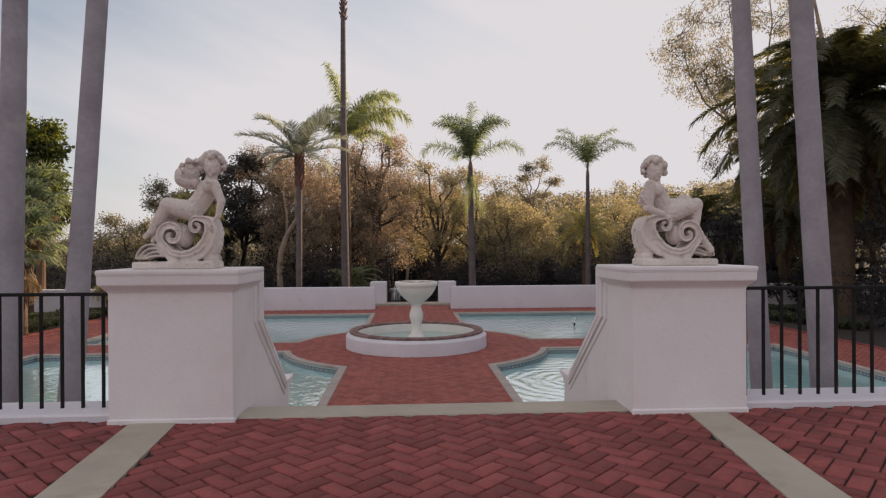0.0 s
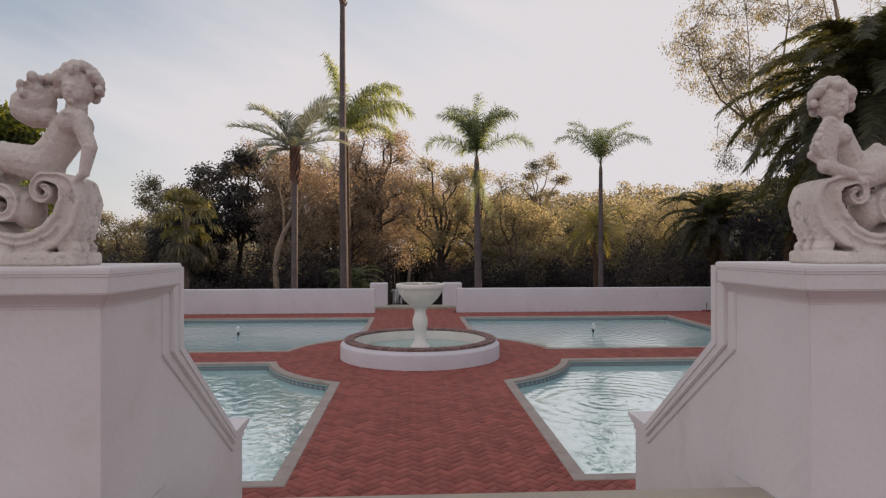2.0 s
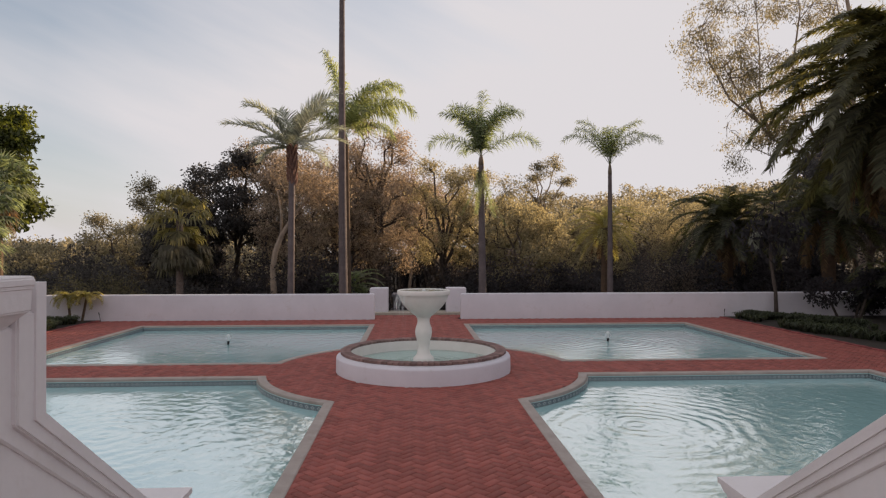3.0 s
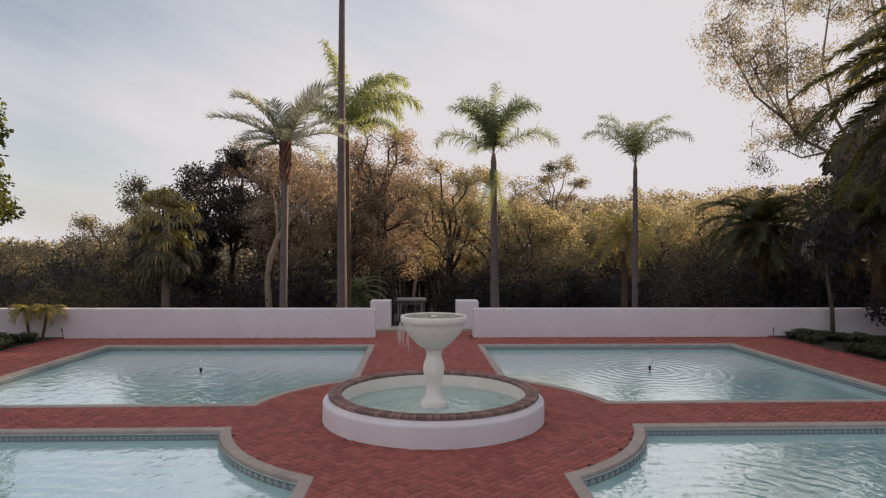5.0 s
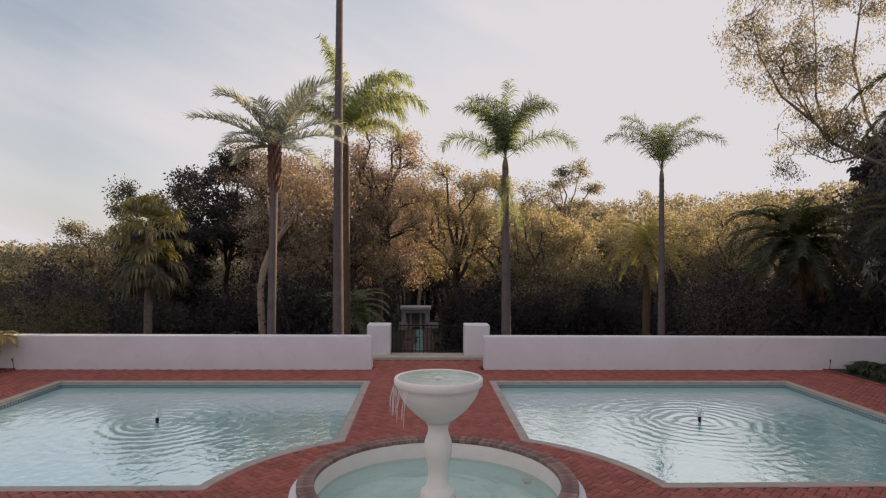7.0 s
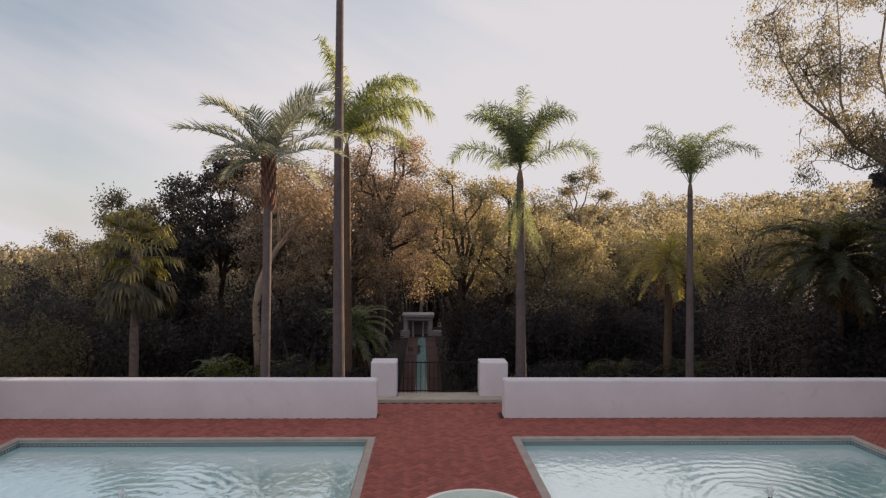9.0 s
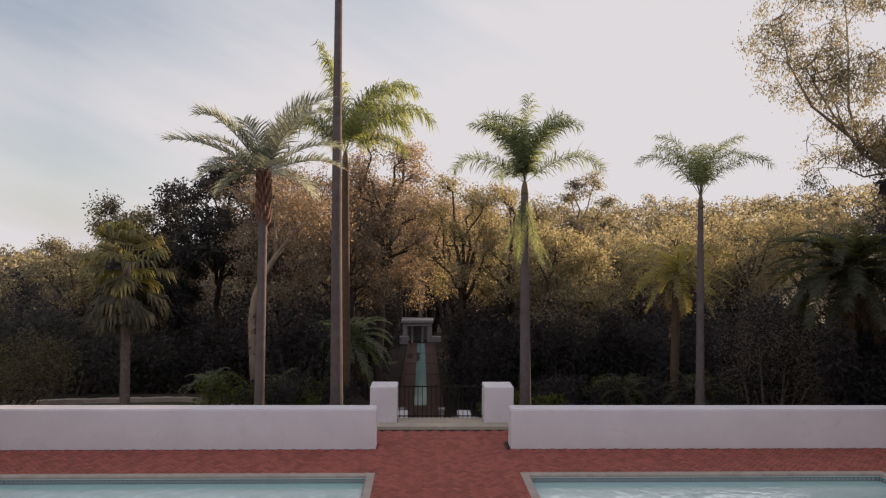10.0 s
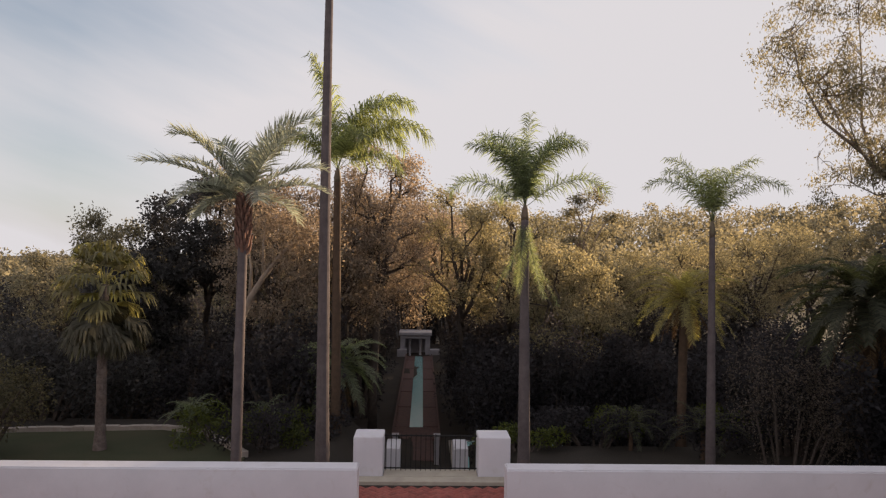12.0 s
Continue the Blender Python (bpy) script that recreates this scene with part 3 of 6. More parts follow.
# ---- far wall, gate posts and gate ----
for side, xa, xb in (("left", -30, -1.70), ("right", 1.71, 30)):
    bm = bmesh.new()
    box(bm, xa, WALL_Y, -2.8, xb, WALL_Y + 0.48, 0.985)
    bmesh.ops.bevel(bm, geom=[e for e in bm.edges if e.verts[0].co.z > 0 and e.verts[1].co.z > 0], offset=0.03, segments=2, affect="EDGES")
    tagged(part("garden_wall", bm, M_STUCCO), "long low white stucco garden wall", "wall", "garden walls", "structure")
for xa, xb in ((-2.03, -1.25), (1.25, 2.10)):
    bm = bmesh.new()
    box(bm, xa, 26.45, -2.6, xb, 27.2, 1.10, 0.03, 2)
    tagged(part("gate_post", bm, M_STUCCO), "square white stucco gate post", "gate post", "gate posts")
for sx in (-1, 1):
    xk = 1.97 * sx + CX
    tagged(box_part("path_kerb", (xk - 0.07, 24.81, -0.05, xk + 0.07, 26.44, 0.03), M_BAND, None, 0.01), "narrow tan stone kerb beside the gate path", "kerb", "path kerbs", "structure")
tagged(box_part("gate_threshold", (-1.88, 26.05, -0.2, 1.95, 26.44, 0.085), M_BAND, None, 0.012), "tan stone threshold step before the gate", "step", kind="structure")
tagged(box_part("gate_sill", (-1.24, 26.45, -0.2, 1.24, 26.98, 0.09), M_BAND, None, 0.008), "tan stone sill under the gate", "sill", kind="structure")
gate = thing("iron_gate", "low black iron gate of thin upright rods", "gate")
box_part("bottom_rail", (-1.24, 26.80, 0.16, 1.24, 26.83, 0.19), M_IRON, gate, 0.003)
box_part("top_rail", (-1.24, 26.795, 1.02, 1.24, 26.835, 1.05), M_IRON, gate, 0.003)
bm = bmesh.new()
box(bm, -0.009, -0.009, 0.11, 0.009, 0.009, 1.08, 0.002)
first = part("gate_rod", bm, M_IRON, gate)
for k in range(19):
    b = first if k == 0 else new("gate_rod", first.data)
    b.parent = gate
    b.location = (-1.19 + k * 2.38 / 18, 26.815, 0)

# ---- fountain ----
fountain = thing("fountain", "white tiered fountain in a round brick-rimmed basin", "fountain", (CX, CY, 0))
bm = bmesh.new()
lathe(bm, [(1.955, -0.05), (1.95, 0.30), (1.945, 0.322), (1.93, 0.338), (1.86, 0.385), (1.835, 0.393), (1.65, 0.393), (1.64, 0.388), (1.63, -0.05)], 96)
basin_wall = part("basin_wall", bm, M_STUCCO, fountain, "round white stucco basin wall", True)
bm = bmesh.new()
lathe(bm, [(1.63, 0.392), (1.624, 0.378), (1.624, 0.02)], 96)
part("basin_lining", bm, M_FOUNT, basin_wall, "cream painted inner face", True)
bm = bmesh.new()
lathe(bm, [(1.645, 0.02), (0.9, 0.02), (0.0001, 0.02)], 64)
part("basin_floor", bm, M_BASIN_IN, fountain)
bm = bmesh.new()
lathe(bm, [(1.645, 0.165), (0.0001, 0.165)], 64)
w = part("basin_water", bm, M_BASINW, fountain, "shallow clear water")
w.visible_shadow = False
NRIM = 96
bm = bmesh.new()
a = math.pi / NRIM * 0.93
ri, ro = 1.632, 1.856
top = [(ri, -a), (ro, -a), (ro, a), (ri, a)]
lo = [bm.verts.new((r * math.cos(t), r * math.sin(t), 0.393)) for r, t in top]
hi = [bm.verts.new((r * math.cos(t), r * math.sin(t), 0.452)) for r, t in top]
bm.faces.new(hi)
bm.faces.new(lo)
for i in range(4):
    bm.faces.new((lo[i], lo[(i + 1) % 4], hi[(i + 1) % 4], hi[i]))
bmesh.ops.bevel(bm, geom=bm.edges[:], offset=0.007, segments=1, affect="EDGES")
M_RIM = material("rim_brick", (0.165, 0.088, 0.082), (0.26, 0.175, 0.16), 0.8, 9.0, 0.4, 60, 0.35, obj_random=0.3, fine=0.2)
first = part("rim_brick", bm, M_RIM, basin_wall, "weathered brown brick")
for k in range(1, NRIM):
    b = new("rim_brick", first.data)
    b.parent = basin_wall
    b.rotation_euler = (0, 0, 2 * math.pi * k / NRIM)
    b.location.z = random.uniform(-0.003, 0.003)
bm = bmesh.new()
lathe(bm, [(1.846, 0.394), (1.846, 0.442), (1.644, 0.442), (1.644, 0.394)], 96, True)
part("rim_mortar", bm, M_MORTAR, basin_wall)
# pedestal stem and bowl
bm = bmesh.new()
lathe(bm, [(0.235, 0.02), (0.235, 0.235), (0.22, 0.26), (0.185, 0.29), (0.15, 0.35), (0.13, 0.45), (0.13, 0.54), (0.15, 0.64), (0.18, 0.74), (0.192, 0.83), (0.18, 0.92), (0.15, 1.0), (0.135, 1.06), (0.14, 1.12), (0.17, 1.17)], 40)
part("stem", bm, M_FOUNT, fountain, "white baluster stem", True)
bm = bmesh.new()
lathe(bm, [(0.0001, 1.14), (0.14, 1.15), (0.17, 1.18), (0.25, 1.235), (0.345, 1.315), (0.43, 1.405), (0.495, 1.495), (0.54, 1.585), (0.556, 1.65), (0.58, 1.66), (0.595, 1.68), (0.598, 1.745), (0.588, 1.77), (0.57, 1.776), (0.545, 1.765), (0.50, 1.70), (0.34, 1.62), (0.0001, 1.60)], 72)
bowl = part("bowl", bm, M_FOUNT, fountain, "wide white bowl with a rolled lip", True)
bm = bmesh.new()
lathe(bm, [(0.555, 1.766), (0.3, 1.768), (0.0001, 1.77)], 48)
w = part("bowl_water", bm, M_BASINW, bowl, "water brimming in the bowl")
w.visible_shadow = False
bm = bmesh.new()
lathe(bm, [(0.035, 1.60), (0.035, 1.75), (0.02, 1.765), (0.0001, 1.765)], 12)
part("spout", bm, M_FOUNT, bowl, "small white spout")
bm = bmesh.new()
lathe(bm, [(0.09, 1.768), (0.06, 1.774), (0.04, 1.782), (0.02, 1.789), (0.0001, 1.79)], 14)
part("spout_water", bm, M_SPRAY, bowl, "low bubbling water")
bm = bmesh.new()
rs = random.Random(3)
for k in range(16):
    a = radians(172 + 60 * rs.random())
    r = 0.60
    out = 0.008 + 0.022 * rs.random()
    z = 1.665
    path = []
    for s in range(5):
        path.append((r * math.cos(a), r * math.sin(a), z))
        r += out * (1 if s < 2 else 0.2)
        z -= rs.uniform(0.03, 0.13)
    tube(bm, path, [0.002, 0.003, 0.002, 0.003, 0.001], 5)
part("trickle", bm, M_SPRAY, bowl, "thin strings of falling water")
bm = bmesh.new()
lathe(bm, [(0.05, 0.02), (0.05, 0.12), (0.075, 0.125), (0.078, 0.145), (0.06, 0.155), (0.0001, 0.157)], 20)
fitting = part("inlet_fitting", bm, M_BAND, fountain, "round grey inlet fitting under the water")
fitting.location = (1.31, 0.60, 0.012)
bm = bmesh.new()
for k in range(90):
    a, q = rs.uniform(0, 6.3), 0.16 + abs(rs.gauss(0, 0.09))
    bmesh.ops.create_icosphere(bm, subdivisions=1, radius=rs.uniform(0.006, 0.02), matrix=Matrix.Translation((q * math.cos(a) * 1.35, q * math.sin(a) * 1.35, 0.168)) @ Matrix.Diagonal((1, 1, 0.5, 1)))
tagged(part("foam", bm, M_SPRAY, fountain, "white foam where the water falls"), kind="stuff")


def build_jet(x, y):
    j = thing("water_jet", "small dark nozzle bubbling white water", "water jet", (x, y, WATER), "pool jets")
    bm = bmesh.new()
    lathe(bm, [(0.03, -0.35), (0.03, 0.05), (0.036, 0.06), (0.036, 0.10), (0.024, 0.11), (0.0001, 0.11)], 12)
    part("nozzle", bm, M_IRON, j)
    bm = bmesh.new()
    rj = random.Random(int(x * 100))
    lathe(bm, [(0.026, 0.10), (0.034, 0.15), (0.05, 0.21), (0.058, 0.25), (0.04, 0.29), (0.0001, 0.305)], 12)
    for k in range(46):
        a, q = rj.uniform(0, 6.3), rj.uniform(0.02, 0.10)
        bmesh.ops.create_icosphere(bm, subdivisions=1, radius=rj.uniform(0.006, 0.014), matrix=Matrix.Translation((q * math.cos(a), q * math.sin(a), 0.32 - 1.6 * q + rj.uniform(-0.05, 0.03))))
    part("plume", bm, M_SPRAY, j, "white bubbling plume")


for x, y in ((5.85, 19.0), (-5.75, 19.0)):
    build_jet(x, y)

# ---- brick laid last of the setting ----
hb_in = lambda x, y: (~in_pool(x, y, 0.04)) & ((x - CX) ** 2 + (y - CY) ** 2 > 1.9 ** 2)


# ---- foliage helpers ----
def leaf_quads(centres, size, rng, aspect=0.5, out_dir=None):
    """Diamond leaves with random turns; returns places and faces."""
    n = len(centres)
    d = rng.normal(size=(n, 3))
    if out_dir is not None:
        d = d * 0.8 + out_dir
    d[:, 2] -= 0.25
    d /= np.linalg.norm(d, axis=1, keepdims=True)
    r = rng.normal(size=(n, 3))
    s = np.cross(d, r)
    s /= np.linalg.norm(s, axis=1, keepdims=True) + 1e-9
    L = (size * rng.uniform(0.55, 1.35, n))[:, None]
    W = L * aspect
    P = np.stack([centres, centres + d * L * 0.5 + s * W * 0.5, centres + d * L, centres + d * L * 0.5 - s * W * 0.5], 1).reshape(-1, 3)
    return P, np.arange(n * 4).reshape(-1, 4)


def foliage_material(name, a, b, tr, spec=0.3):
    return material(name, a, b, 0.65, 0.35, 0, 1, spec, island=0.45, translucent=tr)


# gold and rusty leaves, their colours lifted to carry sun glow and haze
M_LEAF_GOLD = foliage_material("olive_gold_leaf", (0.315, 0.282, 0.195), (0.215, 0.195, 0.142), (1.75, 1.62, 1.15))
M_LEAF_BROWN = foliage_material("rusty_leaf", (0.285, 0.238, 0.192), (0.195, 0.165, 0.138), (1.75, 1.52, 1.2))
# near-black and bluish: the wood's deep shade is put into this leaf colour
M_LEAF_SHADE = foliage_material("shade_dark_leaf", (0.037, 0.035, 0.041), (0.055, 0.051, 0.056), (1.2, 1.1, 1.0))
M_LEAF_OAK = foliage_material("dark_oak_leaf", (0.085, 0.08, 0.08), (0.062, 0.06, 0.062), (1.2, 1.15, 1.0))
M_LEAF_GREEN = foliage_material("green_leaf", (0.085, 0.10, 0.035), (0.055, 0.065, 0.028), (2.2, 2.1, 0.8))
M_LEAF_EUC = foliage_material("eucalyptus_leaf", (0.235, 0.22, 0.165), (0.15, 0.142, 0.11), (1.7, 1.55, 1.15))
M_FROND = foliage_material("palm_leaf", (0.20, 0.215, 0.14), (0.13, 0.142, 0.10), (2.0, 2.2, 1.4), 0.7)
M_FROND_SILVER = foliage_material("silvery_palm_leaf", (0.42, 0.43, 0.39), (0.28, 0.285, 0.235), (1.2, 1.22, 1.0), 0.7)
# yellow fronds; on the young date palm the colour stands in for sunlight
M_FROND_YEL = foliage_material("yellow_palm_leaf", (0.34, 0.30, 0.14), (0.23, 0.21, 0.105), (2.1, 2.0, 0.95))
M_FROND_DARK = foliage_material("date_palm_leaf", (0.085, 0.088, 0.062), (0.055, 0.058, 0.043), (2.2, 2.1, 1.0))
M_FROND_DATE = foliage_material("great_date_palm_leaf", (0.12, 0.118, 0.078), (0.075, 0.076, 0.053), (2.4, 2.2, 1.0))
# paler and greyer leaf: distance haze is mixed into the colour
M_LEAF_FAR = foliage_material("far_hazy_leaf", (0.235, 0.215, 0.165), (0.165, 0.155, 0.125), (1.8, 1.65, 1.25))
M_FROND_FAN = foliage_material("fan_palm_leaf", (0.26, 0.235, 0.14), (0.14, 0.135, 0.09), (2.2, 2.1, 1.0), 0.5)
M_FROND_OLD = foliage_material("old_fan_leaf", (0.15, 0.14, 0.11), (0.09, 0.088, 0.075), (1.8, 1.7, 1.1))
M_FROND_FRESH = foliage_material("fresh_palm_leaf", (0.235, 0.248, 0.145), (0.16, 0.172, 0.105), (2.1, 2.2, 1.25), 0.7)
M_LEAF_TWIG = foliage_material("dull_twiggy_leaf", (0.15, 0.125, 0.11), (0.095, 0.082, 0.075), (1.5, 1.35, 1.1))
M_LEAF_BUSH = foliage_material("olive_bush_leaf", (0.155, 0.14, 0.098), (0.075, 0.072, 0.055), (1.7, 1.55, 1.0))
M_BOOT = material("old_leaf_bases", (0.26, 0.14, 0.11), (0.13, 0.08, 0.065), 0.95, 6.0, 0.9, 14, 0.2, fine=0.3)
M_DEAD = foliage_material("dry_frond", (0.20, 0.14, 0.08), (0.13, 0.09, 0.055), (1.4, 1.1, 0.7))
# trunk tone for palms beyond the wall, with shade included in the colour
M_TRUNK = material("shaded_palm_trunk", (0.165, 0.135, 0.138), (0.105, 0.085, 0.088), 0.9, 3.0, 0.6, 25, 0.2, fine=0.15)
M_TRUNK_GREY = material("smooth_grey_palm_trunk", (0.38, 0.355, 0.39), (0.255, 0.235, 0.26), 0.9, 3.0, 0.35, 26, 0.2, fine=0.12, stain=((0.46, 0.43, 0.38), 2.2, 0.58, 0.55))
M_TRUNK_BROWN = material("brown_palm_trunk", (0.13, 0.085, 0.06), (0.08, 0.055, 0.04), 0.95, 4.0, 0.8, 20, 0.2, fine=0.2)
M_TRUNK_SHAG = material("shaggy_palm_trunk", (0.11, 0.08, 0.075), (0.20, 0.165, 0.155), 0.95, 5.0, 0.9, 16, 0.2, fine=0.4)
M_BARK = material("tree_bark", (0.115, 0.09, 0.078), (0.06, 0.05, 0.044), 0.95, 3.0, 0.8, 14, 0.2, fine=0.2)
M_BARK_PALE = material("pale_bark", (0.36, 0.29, 0.23), (0.22, 0.17, 0.14), 0.9, 2.0, 0.5, 14, 0.2, fine=0.15)
M_SHAFT = material("green_crownshaft", (0.17, 0.11, 0.085), (0.14, 0.12, 0.075), 0.7, 3.0, 0.3, 20)


def ringed_trunk(bm, base, top, r0, r1, bend=(0, 0), rings=40, swell=0.0, seg=12, rough=0.02):
    """A palm trunk with leaf-scar rings and a slight bend."""
    b, t = Vector(base), Vector(top)
    pts, rad = [], []
    for k in range(rings * 2 + 1):
        u = k / (rings * 2)
        p = b.lerp(t, u) + Vector((bend[0], bend[1], 0)) * math.sin(math.pi * u)
        r = r0 + (r1 - r0) * u + swell * max(0, 1 - u * 7)
        pts.append(p)
        rad.append(r * (1 + (rough if k % 2 else -rough) + random.uniform(-rough, rough) * 0.6))
    tube(bm, pts, rad, seg)


def feather_frond(rng, length, rise, droop, leaf, pairs, hang=0.35, vee=0.5, blade=0.02, width=0.035, fluff=0.0, bare=0.14, late=1.5):
    """One pinnate frond along +x from the origin: places and faces of rachis and leaflets."""
    V, F = [], []
    # rachis curve
    n = 14
    ang, pos, pts = rise, np.zeros(3), [np.zeros(3)]
    for k in range(n):
        ang = rise - (rise + droop) * ((k + 1) / n) ** late
        pos = pos + np.array([math.cos(ang), 0, math.sin(ang)]) * length / n
        pts.append(pos)
    pts = np.array(pts)
    # rachis as a thin three-sided strip
    w = np.linspace(width, width * 0.15, n + 1)
    for k in range(n):
        i = len(V)
        a, b = pts[k], pts[k + 1]
        V += [a + [0, w[k], 0], a - [0, w[k], 0], b - [0, w[k + 1], 0], b + [0, w[k + 1], 0], a - [0, 0, w[k]], b - [0, 0, w[k + 1]]]
        F += [[i, i + 1, i + 2, i + 3], [i + 1, i + 4, i + 5, i + 2], [i + 4, i, i + 3, i + 5]]
    u = np.linspace(bare, 0.99, pairs)
    for side in (-1, 1):
        for t in u:
            x = t * n
            k = min(int(x), n - 1)
            p = pts[k] + (pts[k + 1] - pts[k]) * (x - k)
            d = pts[k + 1] - pts[k]
            d = d / np.linalg.norm(d)
            up = np.array([-d[2], 0, d[0]])
            L = leaf * (0.45 + 0.55 * math.sin(math.pi * (0.12 + 0.80 * t))) * rng.uniform(0.8, 1.15)
            ahead = 0.35 + 0.75 * t + rng.normal(0, 0.12)
            lift = vee + rng.normal(0, 0.25 + fluff)
            e = d * ahead + np.array([0, side, 0]) + up * lift * 0.6
            e = e / np.linalg.norm(e)
            q = p + e * L * 0.5
            e2 = e + np.array([0, 0, -hang * rng.uniform(0.5, 1.6)])
            e2 = e2 / np.linalg.norm(e2)
            r = q + e2 * L * 0.5
            ww = d * (leaf * blade + 0.005)
            i = len(V)
            V += [p - ww * 0.6, p + ww * 0.6, q + ww, q - ww, r]
            F += [[i, i + 1, i + 2, i + 3], [i + 3, i + 2, i + 4, i + 4]]
    return np.array(V), F


def crown_mesh(name, rng, fronds, mat, maker):
    """Fronds from maker(k) turned about the palm's head and joined."""
    V, Q, base = [], [], 0
    for k in range(fronds):
        v, f, yaw, z0 = maker(k)
        c, s = math.cos(yaw), math.sin(yaw)
        w = np.stack([v[:, 0] * c - v[:, 1] * s, v[:, 0] * s + v[:, 1] * c, v[:, 2] + z0], 1)
        V.append(w)
        Q += [[i + base for i in q] for q in f]
        base += len(w)
    quads = [q for q in Q if len(set(q)) == 4]
    tris = [list(dict.fromkeys(q)) for q in Q if len(set(q)) == 3]
    me = bpy.data.meshes.new(name)
    me.from_pydata(np.concatenate(V).tolist(), [], quads + tris)
    finish(me, mat)
    return me


def under(name, me, parent, loc=(0, 0, 0), label=""):
    ob = new(name, me)
    ob.parent = parent
    ob.location = loc
    if label:
        ob["label"] = label
    return ob


def feather_palm(label, x, y, z0, z1, top_x=0.0, top_y=0.0, r0=0.2, r1=0.14, fronds=16, length=2.6, leaf=0.55, pairs=46, mat=M_FROND,
                 rise=(0.1, 1.3), droop=(0.5, 1.1), hang=0.5, vee=0.4, trunk=None, shaft=0.0, dead=0, seed=1, group="", bend=(0, 0), swell=0.05, blade=0.022, plume=0.0, name="palm_tree", spec=(), bare=0.14, fluff=0.0, boots=0, hanging=()):
    """A palm with pinnate fronds: x, y, z0 its foot; z1 the height of its head."""
    rng = np.random.default_rng(seed)
    p = thing(name, label, "palm tree", (x, y, z0), group)
    bm = bmesh.new()
    H = z1 - z0
    ringed_trunk(bm, (0, 0, -0.3), (top_x, top_y, H), r0, r1, bend, max(12, int(H * 4)), swell, 14, 0.006 if trunk is M_TRUNK_GREY else 0.02)
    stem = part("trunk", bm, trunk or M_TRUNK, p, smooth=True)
    if shaft:
        bm = bmesh.new()
        tube(bm, [(top_x, top_y, H - 0.05), (top_x, top_y, H + shaft * 0.3), (top_x, top_y, H + shaft * 0.8), (top_x, top_y, H + shaft * 1.1)], [r1 * 1.0, r1 * 1.04, r1 * 0.75, r1 * 0.35], 12)
        part("crownshaft", bm, M_SHAFT, stem, "smooth brown-green crownshaft", True)
    if boots:
        # stubs of cut leaf bases round the upper trunk
        bm = bmesh.new()
        for k in range(boots):
            a, h = k * 2.39996, H - 1.75 + 1.8 * k / boots
            d = Vector((math.cos(a), math.sin(a), 0))
            c = Vector((top_x, top_y, h))
            tube(bm, [c + d * r1 * 0.6, c + d * r1 * 1.35 + Vector((0, 0, 0.12)), c + d * r1 * (1.75 + 0.25 * rng.random()) + Vector((0, 0, 0.36))], [0.075, 0.06, 0.03], 5)
        part("upper_sheath", bm, M_BOOT, stem, "brown stubs of old leaf bases")

    fronds = len(spec) or fronds

    def maker(k):
        u = (k + 0.5) / fronds
        ri = rise[1] + (rise[0] - rise[1]) * u + rng.normal(0, 0.1)
        dr = droop[0] + (droop[1] - droop[0]) * u + rng.normal(0, 0.12)
        L = length * rng.uniform(0.85, 1.1) * (0.8 if u < 0.12 else 1)
        if plume:
            # an upright tuft over a few arching lower fronds
            low = u > plume
            ri = rng.uniform(0.15, 0.6) if low else rng.uniform(0.85, 1.5)
            dr = rng.uniform(0.8, 1.2) if low else rng.uniform(-0.7, 0.35)
            L = length * (rng.uniform(0.9, 1.1) if low else rng.uniform(0.6, 0.95))
        if spec:
            yaw, r_deg, d_deg, part_len = spec[k]
            v, f = feather_frond(rng, length * part_len, radians(r_deg), radians(d_deg), leaf * (0.55 + 0.45 * part_len), int(pairs * (0.4 + 0.6 * part_len)), hang, vee, blade, 0.028, fluff, bare, 2.3)
            return v, f, radians(yaw) + rng.normal(0, 0.05), shaft * 0.9
        v, f = feather_frond(rng, L, ri, dr, leaf, pairs, hang, vee, blade, 0.035, 0.6 if plume else fluff, bare)
        return v, f, k * 2.39996 + rng.normal(0, 0.15), shaft * (0.9 - 0.2 * u)

    under("crown", crown_mesh("crown", rng, fronds, mat, maker), p, (top_x, top_y, H))
    if hanging:
        def hang_maker(k):
            v, f = feather_frond(rng, hanging[k][1], -1.3, radians(60), leaf * 0.42, int(pairs * 0.9), 0.7, 0.0, blade * 1.3, 0.03, 0.6, 0.1)
            return v, f, radians(hanging[k][0]), 0.05
        under("hanging_fronds", crown_mesh("hanging_fronds", rng, len(hanging), M_FROND_FRESH if fluff else M_FROND_OLD, hang_maker), p, (top_x, top_y, H), "old yellowed fronds hanging down the trunk")
    if dead:
        def dead_maker(k):
            v, f = feather_frond(rng, length * rng.uniform(0.6, 0.9), -0.9 + rng.normal(0, 0.15), 1.45, leaf * 0.8, int(pairs * 0.6), 0.9, 0.0, blade)
            return v, f, k * 2.39996 + rng.normal(0, 0.3), -0.1
        under("dry_skirt", crown_mesh("dry_skirt", rng, dead, M_DEAD, dead_maker), p, (top_x, top_y, H), "hanging dry brown fronds")
    return p


